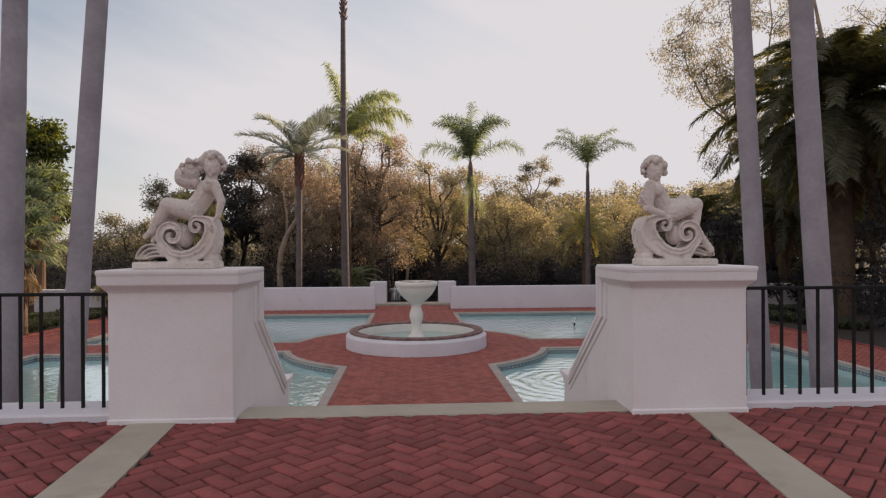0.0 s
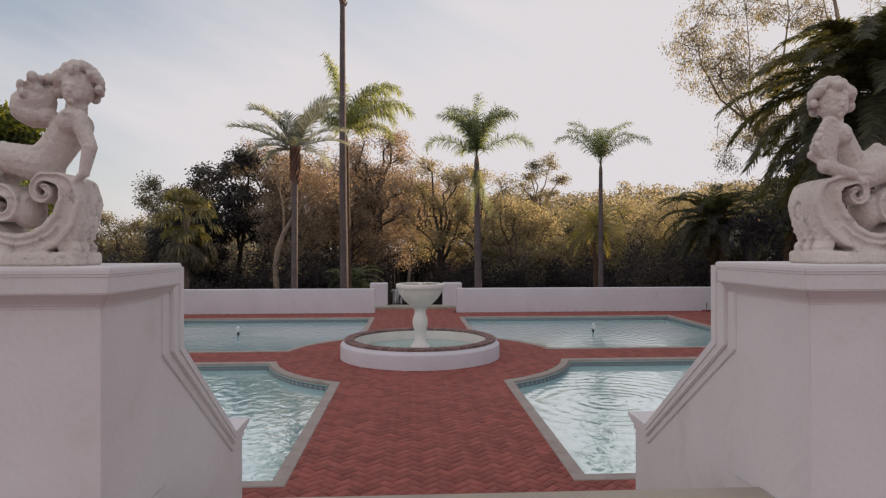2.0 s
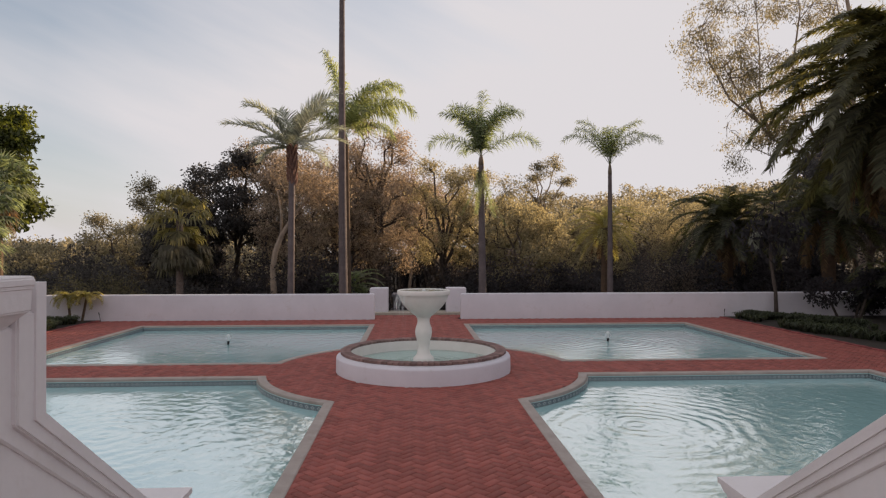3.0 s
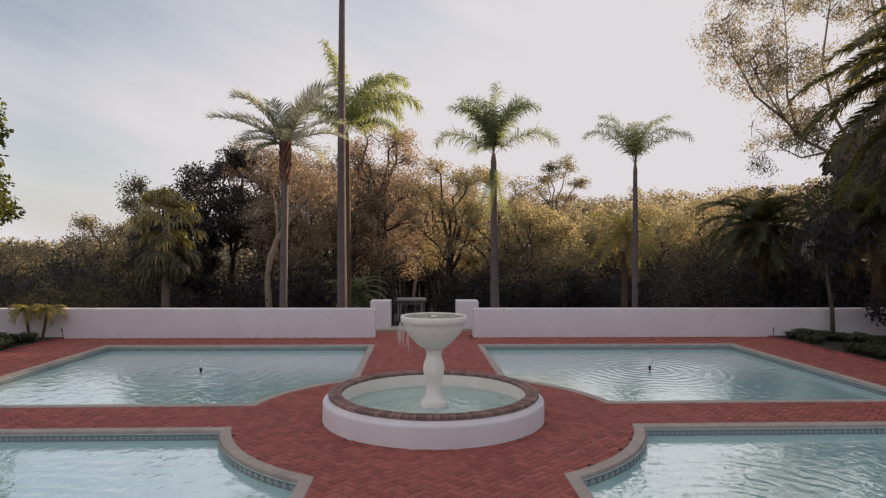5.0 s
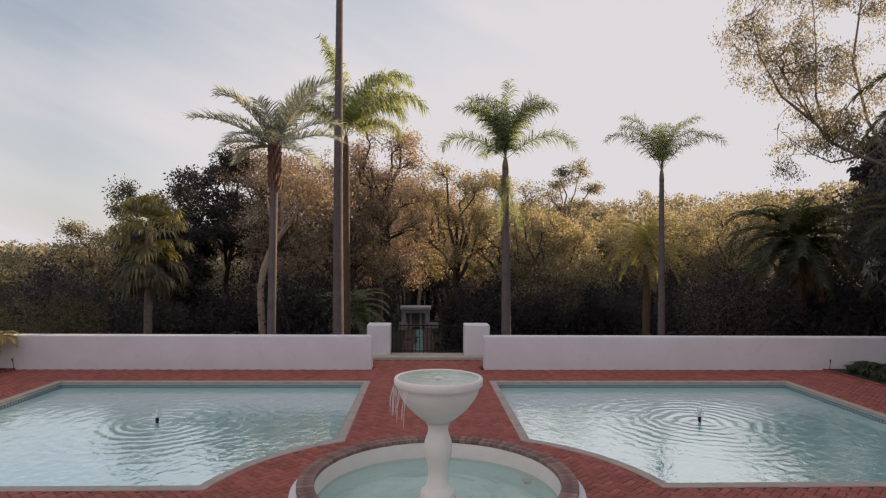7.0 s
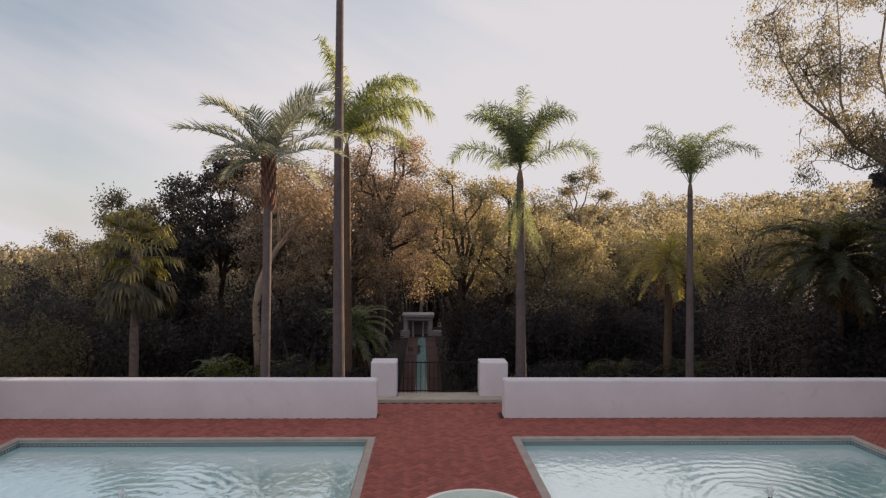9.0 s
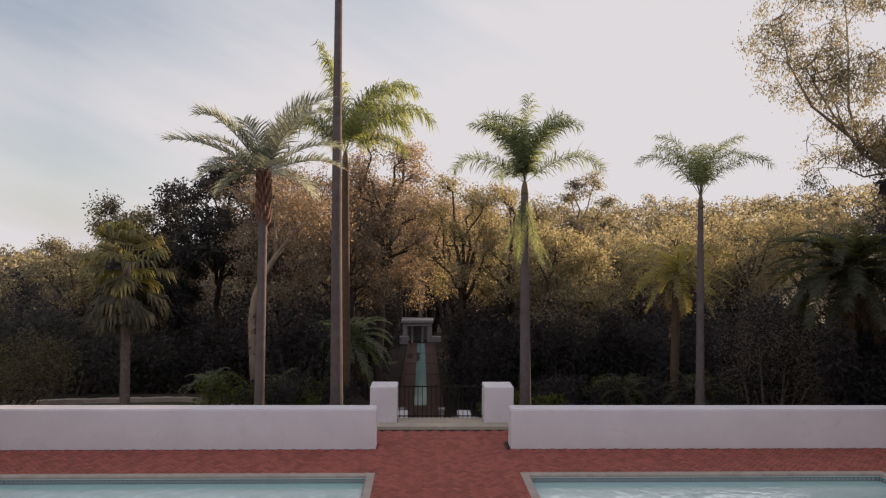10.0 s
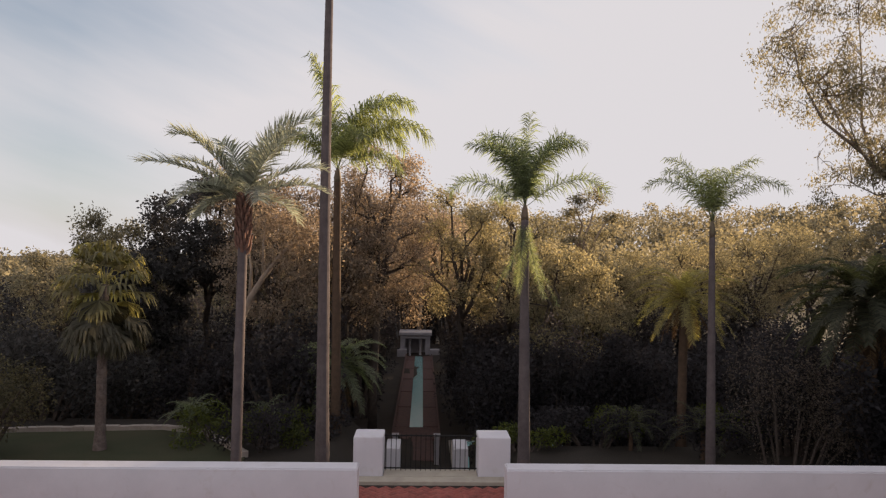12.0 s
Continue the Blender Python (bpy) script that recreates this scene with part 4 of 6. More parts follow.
def fan_frond(rng, stalk, radius, rise, blades=22, spread=2.5, sag=0.5):
    """A fan leaf on a stalk along +x."""
    V, F = [], []
    d = np.array([math.cos(rise), 0, math.sin(rise)])
    tip = d * stalk
    s = np.array([0, 0.018, 0])
    V += [-s, s, tip + s, tip - s]
    F += [[0, 1, 2, 3]]
    up = np.array([-d[2], 0, d[0]])
    for k in range(blades):
        a = (k / (blades - 1) - 0.5) * spread + rng.normal(0, 0.04)
        e = d * math.cos(a) + np.array([0, math.sin(a), 0]) + up * rng.normal(0.05, 0.1)
        e /= np.linalg.norm(e)
        L = radius * (0.75 + 0.25 * math.cos(a)) * rng.uniform(0.9, 1.1)
        q = tip + e * L * 0.6
        e2 = e + np.array([0, 0, -sag * rng.uniform(0.6, 1.8)])
        e2 /= np.linalg.norm(e2)
        r = q + e2 * L * 0.4
        w = np.cross(e, up) * radius * 0.05
        i = len(V)
        V += [tip - w * 0.3, tip + w * 0.3, q + w, q - w, r]
        F += [[i, i + 1, i + 2, i + 3], [i + 3, i + 2, i + 4, i + 4]]
    return np.array(V), F


def fan_palm(label, x, y, z0, z1, r0=0.3, r1=0.2, fronds=34, stalk=0.9, radius=0.9, mat=M_FROND, dead=14, seed=1, group="", top_x=0.0, sag=0.6, trunk=None, bend=(0, 0), top_rise=1.35, skirt=None):
    rng = np.random.default_rng(seed)
    p = thing("fan_palm", label, "palm tree", (x, y, z0), group)
    H = z1 - z0
    bm = bmesh.new()
    ringed_trunk(bm, (0, 0, -0.3), (top_x, 0, H), r0, r1, bend, max(12, int(H * 3)), 0.12 if H < 12 else 0.03, 12, 0.022 if H < 12 else 0.012)
    part("trunk", bm, trunk or M_TRUNK_BROWN, p)

    def maker(k):
        u = (k + 0.5) / fronds
        v, f = fan_frond(rng, stalk * rng.uniform(0.8, 1.15), radius, top_rise - (0.65 + top_rise) * u + rng.normal(0, 0.12), sag=sag)
        return v, f, k * 2.39996, 0

    under("crown", crown_mesh("crown", rng, fronds, mat, maker), p, (top_x, 0, H))
    if dead:
        def dmaker(k):
            if skirt:
                v, f = fan_frond(rng, stalk * rng.uniform(0.8, 1.5), radius, -0.55 - 0.75 * rng.random(), 20, 2.2, 1.6)
            else:
                v, f = fan_frond(rng, stalk * rng.uniform(0.7, 1.2), radius * 0.9, -1.15 + rng.normal(0, 0.15), 14, 1.6, 0.9)
            return v, f, k * 2.39996, -0.15 - (1.0 if skirt else 0.5) * rng.random()
        under("dry_skirt", crown_mesh("dry_skirt", rng, dead, skirt or M_DEAD, dmaker), p, (top_x, 0, H), "hanging older fan leaves" if skirt else "hanging dry fan leaves")
    return p


def shrub(label, x, y, z0, rx, ry, h, mat, seed, leaves=1500, leaf=0.12, name="shrub", group="", stem=1.0, stems=10):
    rng = np.random.default_rng(seed)
    p = thing(name, label, "shrub", (x, y, z0), group)
    n = max(5, int(rx * ry * 4))
    c = np.stack([rng.uniform(-rx, rx, n), rng.uniform(-ry, ry, n), rng.uniform(0.3, 0.85, n) * h], 1)
    bm = bmesh.new()
    for q in c[:stems]:
        tube(bm, [(q[0] * 0.4, q[1] * 0.4, -0.05), (q[0] * 0.7, q[1] * 0.7, q[2] * 0.6), tuple(q)], [(0.03 * h + 0.006) * stem, (0.02 * h + 0.004) * stem, 0.005], 5)
    tagged(part("woody_base", bm, M_BARK, p), kind="stuff")
    w = rng.choice(n, leaves)
    v = rng.normal(size=(leaves, 3))
    v /= np.linalg.norm(v, axis=1, keepdims=True)
    rad = np.array([max(0.25, 1.3 * rx / math.sqrt(n)), max(0.25, 1.3 * ry / math.sqrt(n)), 0.35 * h])
    pos = c[w] + v * rad * (rng.uniform(0.2, 1, leaves) ** 0.5)[:, None]
    pos[:, 2] = np.maximum(pos[:, 2], 0.02)
    P, F = leaf_quads(pos, leaf, rng, out_dir=v * 0.6)
    under("leaves", np_mesh("leaves", P, F, mat), p)
    return p


# ---- palms by the terrace ----
for k, (x, y, tx, ty, r0, r1, s) in enumerate(((-3.445, 2.95, 0.76, 0, 0.112, 0.07, 3), (-3.97, 3.0, 0.27, 0, 0.125, 0.08, 4), (3.42, 2.92, -0.54, 0, 0.108, 0.066, 5), (3.86, 2.6, -0.63, 0, 0.125, 0.08, 6))):
    feather_palm("tall slender palm with a smooth grey ringed trunk", x, y, -0.1, 10.2, tx, ty, r0, r1, 12, 2.4, 0.5, 36, M_FROND, (0.0, 1.2), (0.4, 1.0), 0.6, 0.3, shaft=0.8, seed=s, group="palms beside the terrace", swell=0.03, trunk=M_TRUNK_GREY)

# ---- palms beyond the wall ----
feather_palm("feather palm with silvery arching fronds and a brown upper trunk", -6.0, 29.6, -2.6, 7.6, 0.08, 0, 0.175, 0.14, 0, 2.9, 0.85, 74, M_FROND_SILVER, hang=0.3, vee=0.55, seed=11, boots=64, blade=0.024,
             spec=((184, 30, 5, 1.15), (170, 42, 0, 0.9), (205, 56, -20, 1.0), (198, 64, 5, 1.05), (255, 74, -10, 0.7), (60, 74, -20, 0.75), (8, 66, -22, 1.2), (352, 72, -34, 1.0), (330, 54, -15, 1.0), (20, 40, 10, 0.95), (350, 20, 30, 0.95), (190, 12, 45, 0.75), (235, 18, 45, 0.8),
                   (300, 15, 50, 0.8), (100, 30, 30, 0.8), (30, 2, 65, 0.7), (215, -5, 65, 0.6), (165, 0, 62, 0.6)))
feather_palm("bright green feather palm behind a taller palm", -4.35, 40.0, -2.6, 9.5, -0.15, 0, 0.25, 0.17, 0, 5.0, 1.25, 130, M_FROND_FRESH, hang=1.3, vee=0.1, shaft=0.6, seed=12, trunk=M_TRUNK_BROWN, fluff=0.45, blade=0.016, bare=0.18,
             spec=((188, 84, -62, 1.12), (215, 86, -66, 0.95), (8, 78, 30, 1.15), (340, 80, 40, 1.0), (20, 74, 66, 1.05), (60, 76, 10, 0.85), (130, 76, 10, 0.8), (350, 52, 50, 1.1), (12, 60, 70, 0.9), (300, 50, 50, 0.8), (176, 50, 62, 0.85), (205, 58, 40, 0.7), (100, 48, 50, 0.85), (345, 30, 70, 0.75)))
feather_palm("green feather palm with a grey trunk and drooping fronds", 3.6, 33.1, -2.6, 7.35, -0.1, 0, 0.25, 0.145, 0, 3.15, 0.80, 104, M_FROND, hang=0.75, vee=0.45, shaft=0.5, seed=13, fluff=1.0, blade=0.013, bare=0.12,
             spec=((182, 74, 6, 1.1), (198, 78, -12, 1.04), (162, 78, -8, 1.0), (0, 74, 6, 1.12), (18, 78, -12, 1.06), (342, 78, -12, 1.02), (250, 82, -30, 0.85), (222, 78, -14, 1.0), (318, 78, -14, 1.0), (100, 82, -30, 0.85), (142, 78, -14, 0.98), (40, 78, -14, 0.98),
                   (10, 89, -84, 1.1), (184, 38, 48, 1.04), (354, 40, 52, 1.12), (120, 45, 60, 0.8)), hanging=((-8, 3.6), (-60, 3.2), (40, 3.0), (-110, 3.0), (170, 2.9), (-150, 2.4), (100, 2.8)))
feather_palm("slim feather palm with a light green crown", 10.4, 32.6, -2.7, 6.8, 0.0, 0, 0.19, 0.10, 0, 3.1, 0.55, 84, M_FROND_FRESH, hang=0.8, vee=0.4, shaft=0.55, seed=14, fluff=1.0, blade=0.016, bare=0.2,
             spec=((186, 56, 40, 1.08), (176, 78, -6, 1.02), (192, 70, 16, 0.98), (5, 78, -4, 1.04), (352, 56, 40, 1.12), (14, 68, 18, 1.0), (270, 84, -50, 0.66), (240, 78, -30, 0.7), (300, 80, -30, 0.7), (90, 82, -40, 0.72), (60, 74, -10, 0.8), (125, 74, -10, 0.8)))
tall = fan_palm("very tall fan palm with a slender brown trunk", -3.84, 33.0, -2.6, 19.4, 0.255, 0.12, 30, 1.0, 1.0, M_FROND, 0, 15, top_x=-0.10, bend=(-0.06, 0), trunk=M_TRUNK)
bm = bmesh.new()
for k in range(40):
    # old leaf stubs swelling the trunk below the head
    a, h = k * 2.39996, 18.7 + 2.6 * k / 40
    d, c, r = Vector((math.cos(a), math.sin(a), 0)), Vector((-0.10, 0, h)), 0.15 if h < 19.6 else 0.09
    tube(bm, [c + d * 0.08, c + d * (0.10 + r * 0.5) + Vector((0, 0, 0.08)), c + d * (0.10 + r) + Vector((0, 0, 0.22))], [0.07, 0.06, 0.025], 5)
part("upper_sheath", bm, M_BOOT, tall, "brown knot of old leaf bases")
fan_palm("short fan palm with a rough trunk and drooping leaves", -13.85, 36.85, -2.6, 4.5, 0.22, 0.185, 26, 1.1, 1.3, M_FROND_FAN, 46, 16, sag=1.5, top_rise=1.3, trunk=M_TRUNK_SHAG, skirt=M_FROND_OLD)
feather_palm("young date palm with golden sunlight put into its frond colour", 12.05, 39.0, -2.7, 4.2, 0.1, 0, 0.22, 0.18, 40, 2.9, 0.42, 60, M_FROND_YEL, (-0.6, 1.45), (0.4, 1.2), 0.25, 0.5, trunk=M_TRUNK_BROWN, dead=10, seed=17)
# dark date palms at the edge of the court
feather_palm("huge dark date palm with a dense spreading crown", 16.9, 20.3, -0.1, 8.3, 0, 0, 0.50, 0.45, 108, 5.5, 0.72, 105, M_FROND_DATE, (-0.7, 1.5), (0.5, 1.4), 0.45, 0.3, trunk=M_TRUNK_BROWN, dead=40, seed=18, blade=0.055)
feather_palm("dark date palm among shrubs beyond the wall", 18.1, 35.0, -2.7, 4.4, 0, 0, 0.35, 0.32, 58, 3.8, 0.55, 64, M_FROND_DARK, (-0.6, 1.4), (0.4, 1.4), 0.4, 0.5, trunk=M_TRUNK_BROWN, dead=14, seed=19, blade=0.05, hanging=((-60, 1.9), (-85, 2.1), (-108, 1.8), (-132, 2.0), (-155, 1.7)))
feather_palm("dark date palm with arching fronds by the wall", 21.0, 30.4, -2.7, 4.7, 0, 0, 0.34, 0.30, 54, 3.9, 0.55, 60, M_FROND_DARK, (-0.6, 1.4), (0.4, 1.4), 0.4, 0.5, trunk=M_TRUNK_BROWN, dead=16, seed=20, blade=0.05)
feather_palm("low dark cycad-like palm in the planting bed", 18.6, 22.6, 0.0, 1.3, 0, 0, 0.25, 0.22, 34, 2.2, 0.4, 50, M_FROND_DARK, (-0.2, 1.3), (0.5, 1.2), 0.3, 0.5, trunk=M_TRUNK_BROWN, seed=21, blade=0.06)
# fan palms and small date palms in the western bed
for x, y, z, s in ((-12.6, 17.3, 2.9, 22), (-15.2, 22.0, 4.1, 23), (-16.8, 25.6, 5.3, 24)):
    fan_palm("fan palm with a shaggy brown trunk in the planting bed", x, y, -0.1 if y < 24 else -2.6, z, 0.22, 0.17, 34, 0.8, 0.85, M_FROND, 10, s, "fan palms in the bed", sag=0.7)
for x, tx, s in ((-13.02, -0.14, 31), (-12.7, 0.24, 32)):
    feather_palm("dwarf date palm with a thin leaning trunk before the wall", x, 23.95, 0.0, 0.98, tx, 0, 0.05, 0.042, 20, 0.72, 0.17, 36, M_FROND_YEL, (-0.1, 0.9), (0.9, 1.6), 0.5, 0.3, trunk=M_TRUNK_BROWN, seed=s, group="dwarf date palms", swell=0.01, name="dwarf_palm")

# ---- the wood beyond ----
def wood_tree(label, x, y, top, bottom, radius, mat, seed, leaves=11000, leaf=0.21, clumps=95, lobes=9, bark=None, lean=(0.0, 0.0), trunk_r=None, airy=0.0, group="trees of the wood", z0=None):
    """A forked trunk, limbs to the lobes of an uneven crown, twigs to many leaf clumps on each lobe; bottom and top bound the crown."""
    rng = np.random.default_rng(seed)
    z0 = (-0.1 if y < 24.4 else float(ground_height(np.array(x), np.array(y)))) if z0 is None else z0
    p = thing("tree", label, "tree", (x, y, z0), group)
    H, low = top - z0, bottom - z0
    half = (H - low) / 2
    mid = np.array([lean[0], lean[1], low + half])
    tr = trunk_r or 0.07 + 0.0085 * H
    fork = Vector((lean[0] * 0.4, lean[1] * 0.4, low + 0.12 * half))
    bm = bmesh.new()
    tube(bm, [(0, 0, -0.5), tuple(fork * 0.35 + Vector((rng.normal(0, 0.15), rng.normal(0, 0.15), 0))), tuple(fork * 0.7 + Vector((rng.normal(0, 0.2), 0, 0))), tuple(fork)], [tr * 1.4, tr * 1.1, tr, tr * 0.9], 9)
    centre, size = [], []
    for k in range(lobes):
        zz = -0.55 + 1.4 * (k + 0.5) / lobes
        a = k * 2.39996 + rng.normal(0, 0.3)
        rho = math.sqrt(max(0.05, 1 - (0.75 * zz) ** 2)) * rng.uniform(0.5, 0.72)
        r = radius * rng.uniform(0.34, 0.54)
        c = mid + np.array([radius * rho * math.cos(a), radius * rho * math.sin(a), half * zz * 0.8])
        c[2] = min(c[2], H - 0.75 * r)
        centre.append(c)
        size.append(r)
    pts, own = [], []
    for k in range(clumps):
        i = k % lobes
        v = rng.normal(size=3) + 0.55 * (centre[i] - mid) / radius + [0, 0, 0.35]
        v /= np.linalg.norm(v)
        pts.append(centre[i] + v * size[i] * rng.uniform(0.55 - 0.2 * airy, 1.0) * [1, 1, 0.8])
        own.append(i)
    pts = np.array(pts)
    tube(bm, [fork, fork.lerp(Vector(mid), 0.5) + Vector(rng.normal(0, 0.05, 3)) * half, Vector(mid)], [tr * 0.9, tr * 0.65, tr * 0.3], 8)
    for i, c in enumerate(centre):
        c = Vector(c)
        root0 = fork.lerp(Vector(mid), min(0.8, max(0.0, (c.z - fork.z) / (2.2 * half) - 0.1 + rng.uniform(0, 0.25))))
        d = c - root0
        bow = [root0.lerp(c, u) + Vector(rng.normal(0, 0.07, 3)) * d.length + Vector((0, 0, 0.16 * d.length * math.sin(math.pi * u))) * (-0.5 if c.z < fork.z + 1 else 0.5) for u in (0.3, 0.55, 0.8)]
        tube(bm, [root0, *bow, c], [tr * 0.55, tr * 0.5, tr * 0.38, tr * 0.28, tr * 0.16], 7)
        for j in np.flatnonzero(np.array(own) == i):
            q = Vector(pts[j])
            root = bow[2].lerp(c, rng.uniform(0.0, 1.0))
            tube(bm, [root, root.lerp(q, 0.5) + Vector(rng.normal(0, 0.09 * size[i], 3)), q], [tr * 0.14, tr * 0.09, 0.008], 4, False)
    part("trunk", bm, bark or M_BARK, p, smooth=True)
    cs = rng.uniform(0.15, 0.34, clumps) * radius * (1.0 if airy else 0.85)
    which = rng.choice(clumps, leaves, p=cs ** 2 / (cs ** 2).sum())
    v = rng.normal(size=(leaves, 3))
    v /= np.linalg.norm(v, axis=1, keepdims=True)
    off = v * (rng.uniform(0.05, 1.0, leaves) ** 0.8 * cs[which])[:, None] * np.array([1.15, 1.15, 0.75])
    P, F = leaf_quads(pts[which] + off, leaf, rng, out_dir=v * 0.5 - np.array([0, 0, 0.25]), aspect=0.52)
    under("crown", np_mesh("crown", P, F, mat), p)
    return p


# "shade" trees are added out of view to keep sun off the court
KIND = {"olive": (M_LEAF_EUC, "small tree with grey-green leaves in the wood"), "shade": (M_LEAF_SHADE, "tall dense tree added out of view to shade the court"), "green": (M_LEAF_GREEN, "leafy green tree at the edge of the wood"), "dark": (M_LEAF_OAK, "dense dark evergreen tree in the wood"), "brown": (M_LEAF_BROWN, "open-crowned tree with rusty sunlit leaves"),
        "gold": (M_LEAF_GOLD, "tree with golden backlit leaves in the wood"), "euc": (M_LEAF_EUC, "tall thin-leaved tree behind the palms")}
# x, y, top, crown's foot, radius, kind, lean towards x
WOOD_WEST = [
    (-21.2, 29.6, 10.2, 2.5, 3.0, "green", 0), (-25.6, 55.0, 6.6, -2.0, 3.2, "olive", 0), (-36.0, 52.0, 3.6, -3.0, 4.4, "olive", 0), (-31.0, 50.0, 4.0, -3.0, 3.6, "olive", 0),
    (-20.2, 51.0, 9.2, 0.0, 2.9, "olive", 0), (-15.2, 53.0, 12.3, 0.5, 4.1, "dark", 0), (-17.8, 48.5, 6.8, -2.0, 3.0, "dark", 0), (-43.0, 62.0, 4.0, -3.0, 5.5, "olive", 0),
]
WOOD_CENTRE = [
    (-11.8, 51.5, 13.2, -0.5, 3.9, "brown", 0), (-9.4, 47.5, 9.8, -1.5, 3.2, "brown", 0), (-7.2, 55.0, 12.8, -1.0, 4.0, "brown", 0), (-3.6, 53.0, 15.4, 1.6, 3.6, "brown", 0.4), (-5.2, 50.5, 10.2, -1.0, 3.0, "brown", 0),
    (-5.0, 60.0, 11.6, -2.0, 4.2, "brown", 1.4), (3.1, 63.0, 12.0, -2.0, 4.4, "brown", -1.8), (3.0, 55.5, 12.8, -2.4, 3.4, "gold", -0.4), (-0.6, 96.0, 15.5, 1.0, 6.0, "brown", 0), (-7.5, 90.0, 16.0, 1.0, 6.0, "brown", 0),
    (6.4, 56.5, 12.2, -3.0, 3.8, "gold", 0), (8.4, 51.5, 8.4, -3.6, 3.1, "gold", 0), (11.0, 54.0, 7.2, -1.6, 3.2, "gold", 0), (3.4, 76.0, 13.0, -1.0, 4.6, "brown", -2.8),
]
WOOD_EAST = [
    (14.6, 60.0, 6.8, -1.6, 3.6, "gold", 0), (19.5, 64.0, 7.4, -1.6, 4.2, "gold", 0), (25.0, 66.0, 8.4, -1.6, 4.4, "gold", 0), (30.5, 66.0, 9.6, -1.6, 4.6, "gold", 0), (36.0, 66.0, 10.6, -1.6, 5.0, "gold", 0),
    # dark trees below: added sun blockers, out of view or behind the date palm
    (24.5, 13.0, 7.5, 1.0, 4.2, "dark", 0), (25.5, 19.0, 8.0, 1.0, 4.2, "dark", 0), (25.0, 25.0, 9.0, 1.0, 4.2, "dark", 0),
    (26.5, 30.5, 11.5, 1.0, 4.0, "dark", 0), (28.0, 36.5, 10.5, 1.0, 4.0, "dark", 0), (30.0, 42.0, 9.5, 0.0, 4.0, "dark", 0), (38.0, 20.0, 16.0, 4.0, 5.0, "shade", 0),
]
WOOD_EDGE = [
    # added blockers beyond the view's edge, tall enough to stop the low sun
    (38.5, 27.5, 17.0, 4.0, 5.0, "shade", 0), (39.0, 35.0, 17.0, 3.0, 5.0, "shade", 0), (39.5, 42.5, 16.5, 2.0, 5.0, "shade", 0), (42.0, 56.0, 14.5, 0.0, 4.6, "shade", 0), (46.0, 61.0, 16.5, 0.0, 4.6, "shade", 0),
    (53.0, 66.0, 21.0, 0.0, 5.5, "shade", 0), (60.0, 75.0, 23.5, 0.0, 6.0, "shade", 0), (65.0, 85.0, 25.0, 0.0, 6.0, "shade", 0), (71.0, 94.0, 27.0, 0.0, 6.5, "shade", 0),
]
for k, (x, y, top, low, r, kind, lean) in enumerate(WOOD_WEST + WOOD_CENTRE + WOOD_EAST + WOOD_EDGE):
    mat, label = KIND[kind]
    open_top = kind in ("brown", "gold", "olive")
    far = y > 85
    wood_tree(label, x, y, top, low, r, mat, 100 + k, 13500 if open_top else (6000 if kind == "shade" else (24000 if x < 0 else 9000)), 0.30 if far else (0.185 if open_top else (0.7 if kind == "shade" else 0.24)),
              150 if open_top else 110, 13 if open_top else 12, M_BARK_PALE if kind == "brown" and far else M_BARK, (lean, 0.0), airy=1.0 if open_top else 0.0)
# spindly tree with a thin crown behind the palms
wood_tree(KIND["euc"][1], 12.3, 58.0, 12.4, 3.5, 2.5, M_LEAF_EUC, 171, 7000, 0.17, 60, 9, M_BARK_PALE, trunk_r=0.16, airy=1.0)

# understorey in rows, open along the garden axis; its shade is in the leaf colour
rngu = np.random.default_rng(5)
for row, (ya, yb, ha, hb, step) in enumerate(((42, 45, 3.6, 5.2, 3.0), (46, 50, 5.0, 7.0, 3.3), (54, 60, 7.0, 9.0, 4.0))):
    for k in range(26):
        x = -38 + k * step * 1.02 + rngu.uniform(-0.8, 0.8)
        y = rngu.uniform(ya, yb)
        if -4.6 < x < 2.6 + row * 0.4 or x > 34 or (row == 0 and 4.6 < x < 10.4):
            continue
        if row == 1 and 3.6 < x < 11.4:
            y = 53.2
        z0 = float(ground_height(np.array(x), np.array(y)))
        # lighter leaf in the west, standing in for the better light there
        shrub("dense undergrowth below the trees, coloured dark as in shade", x, y, z0, 2.6, 1.8, rngu.uniform(ha, hb), M_LEAF_OAK if x < -15 else M_LEAF_SHADE, 300 + 40 * row + k, 3700, 0.24, "undergrowth", "undergrowth of the wood")
for k in range(14):
    side = -1 if k % 2 else 1
    y = 56 + 2.6 * k
    x = -0.55 + side * (4.6 + 1.2 * ((k * 0.618) % 1)) + (0.2 * (k // 2) * side)
    shrub("dense undergrowth below the trees, coloured dark as in shade", x, y, float(ground_height(np.array(x), np.array(y))), 2.6, 1.8, 6.5 + 2.0 * ((k * 0.37) % 1), M_LEAF_SHADE, 460 + k, 3400, 0.28, "undergrowth", "undergrowth of the wood")
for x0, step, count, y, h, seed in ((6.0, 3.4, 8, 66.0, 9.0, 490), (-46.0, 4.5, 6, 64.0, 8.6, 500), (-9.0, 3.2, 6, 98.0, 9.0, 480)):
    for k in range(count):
        shrub("dense undergrowth below the trees, coloured dark as in shade", x0 + step * k, y + (k % 2), -6.2, 2.8, 1.8, h + (k * 0.618) % 1, M_LEAF_SHADE, seed + k, 3400, 0.36, "undergrowth", "undergrowth of the wood")


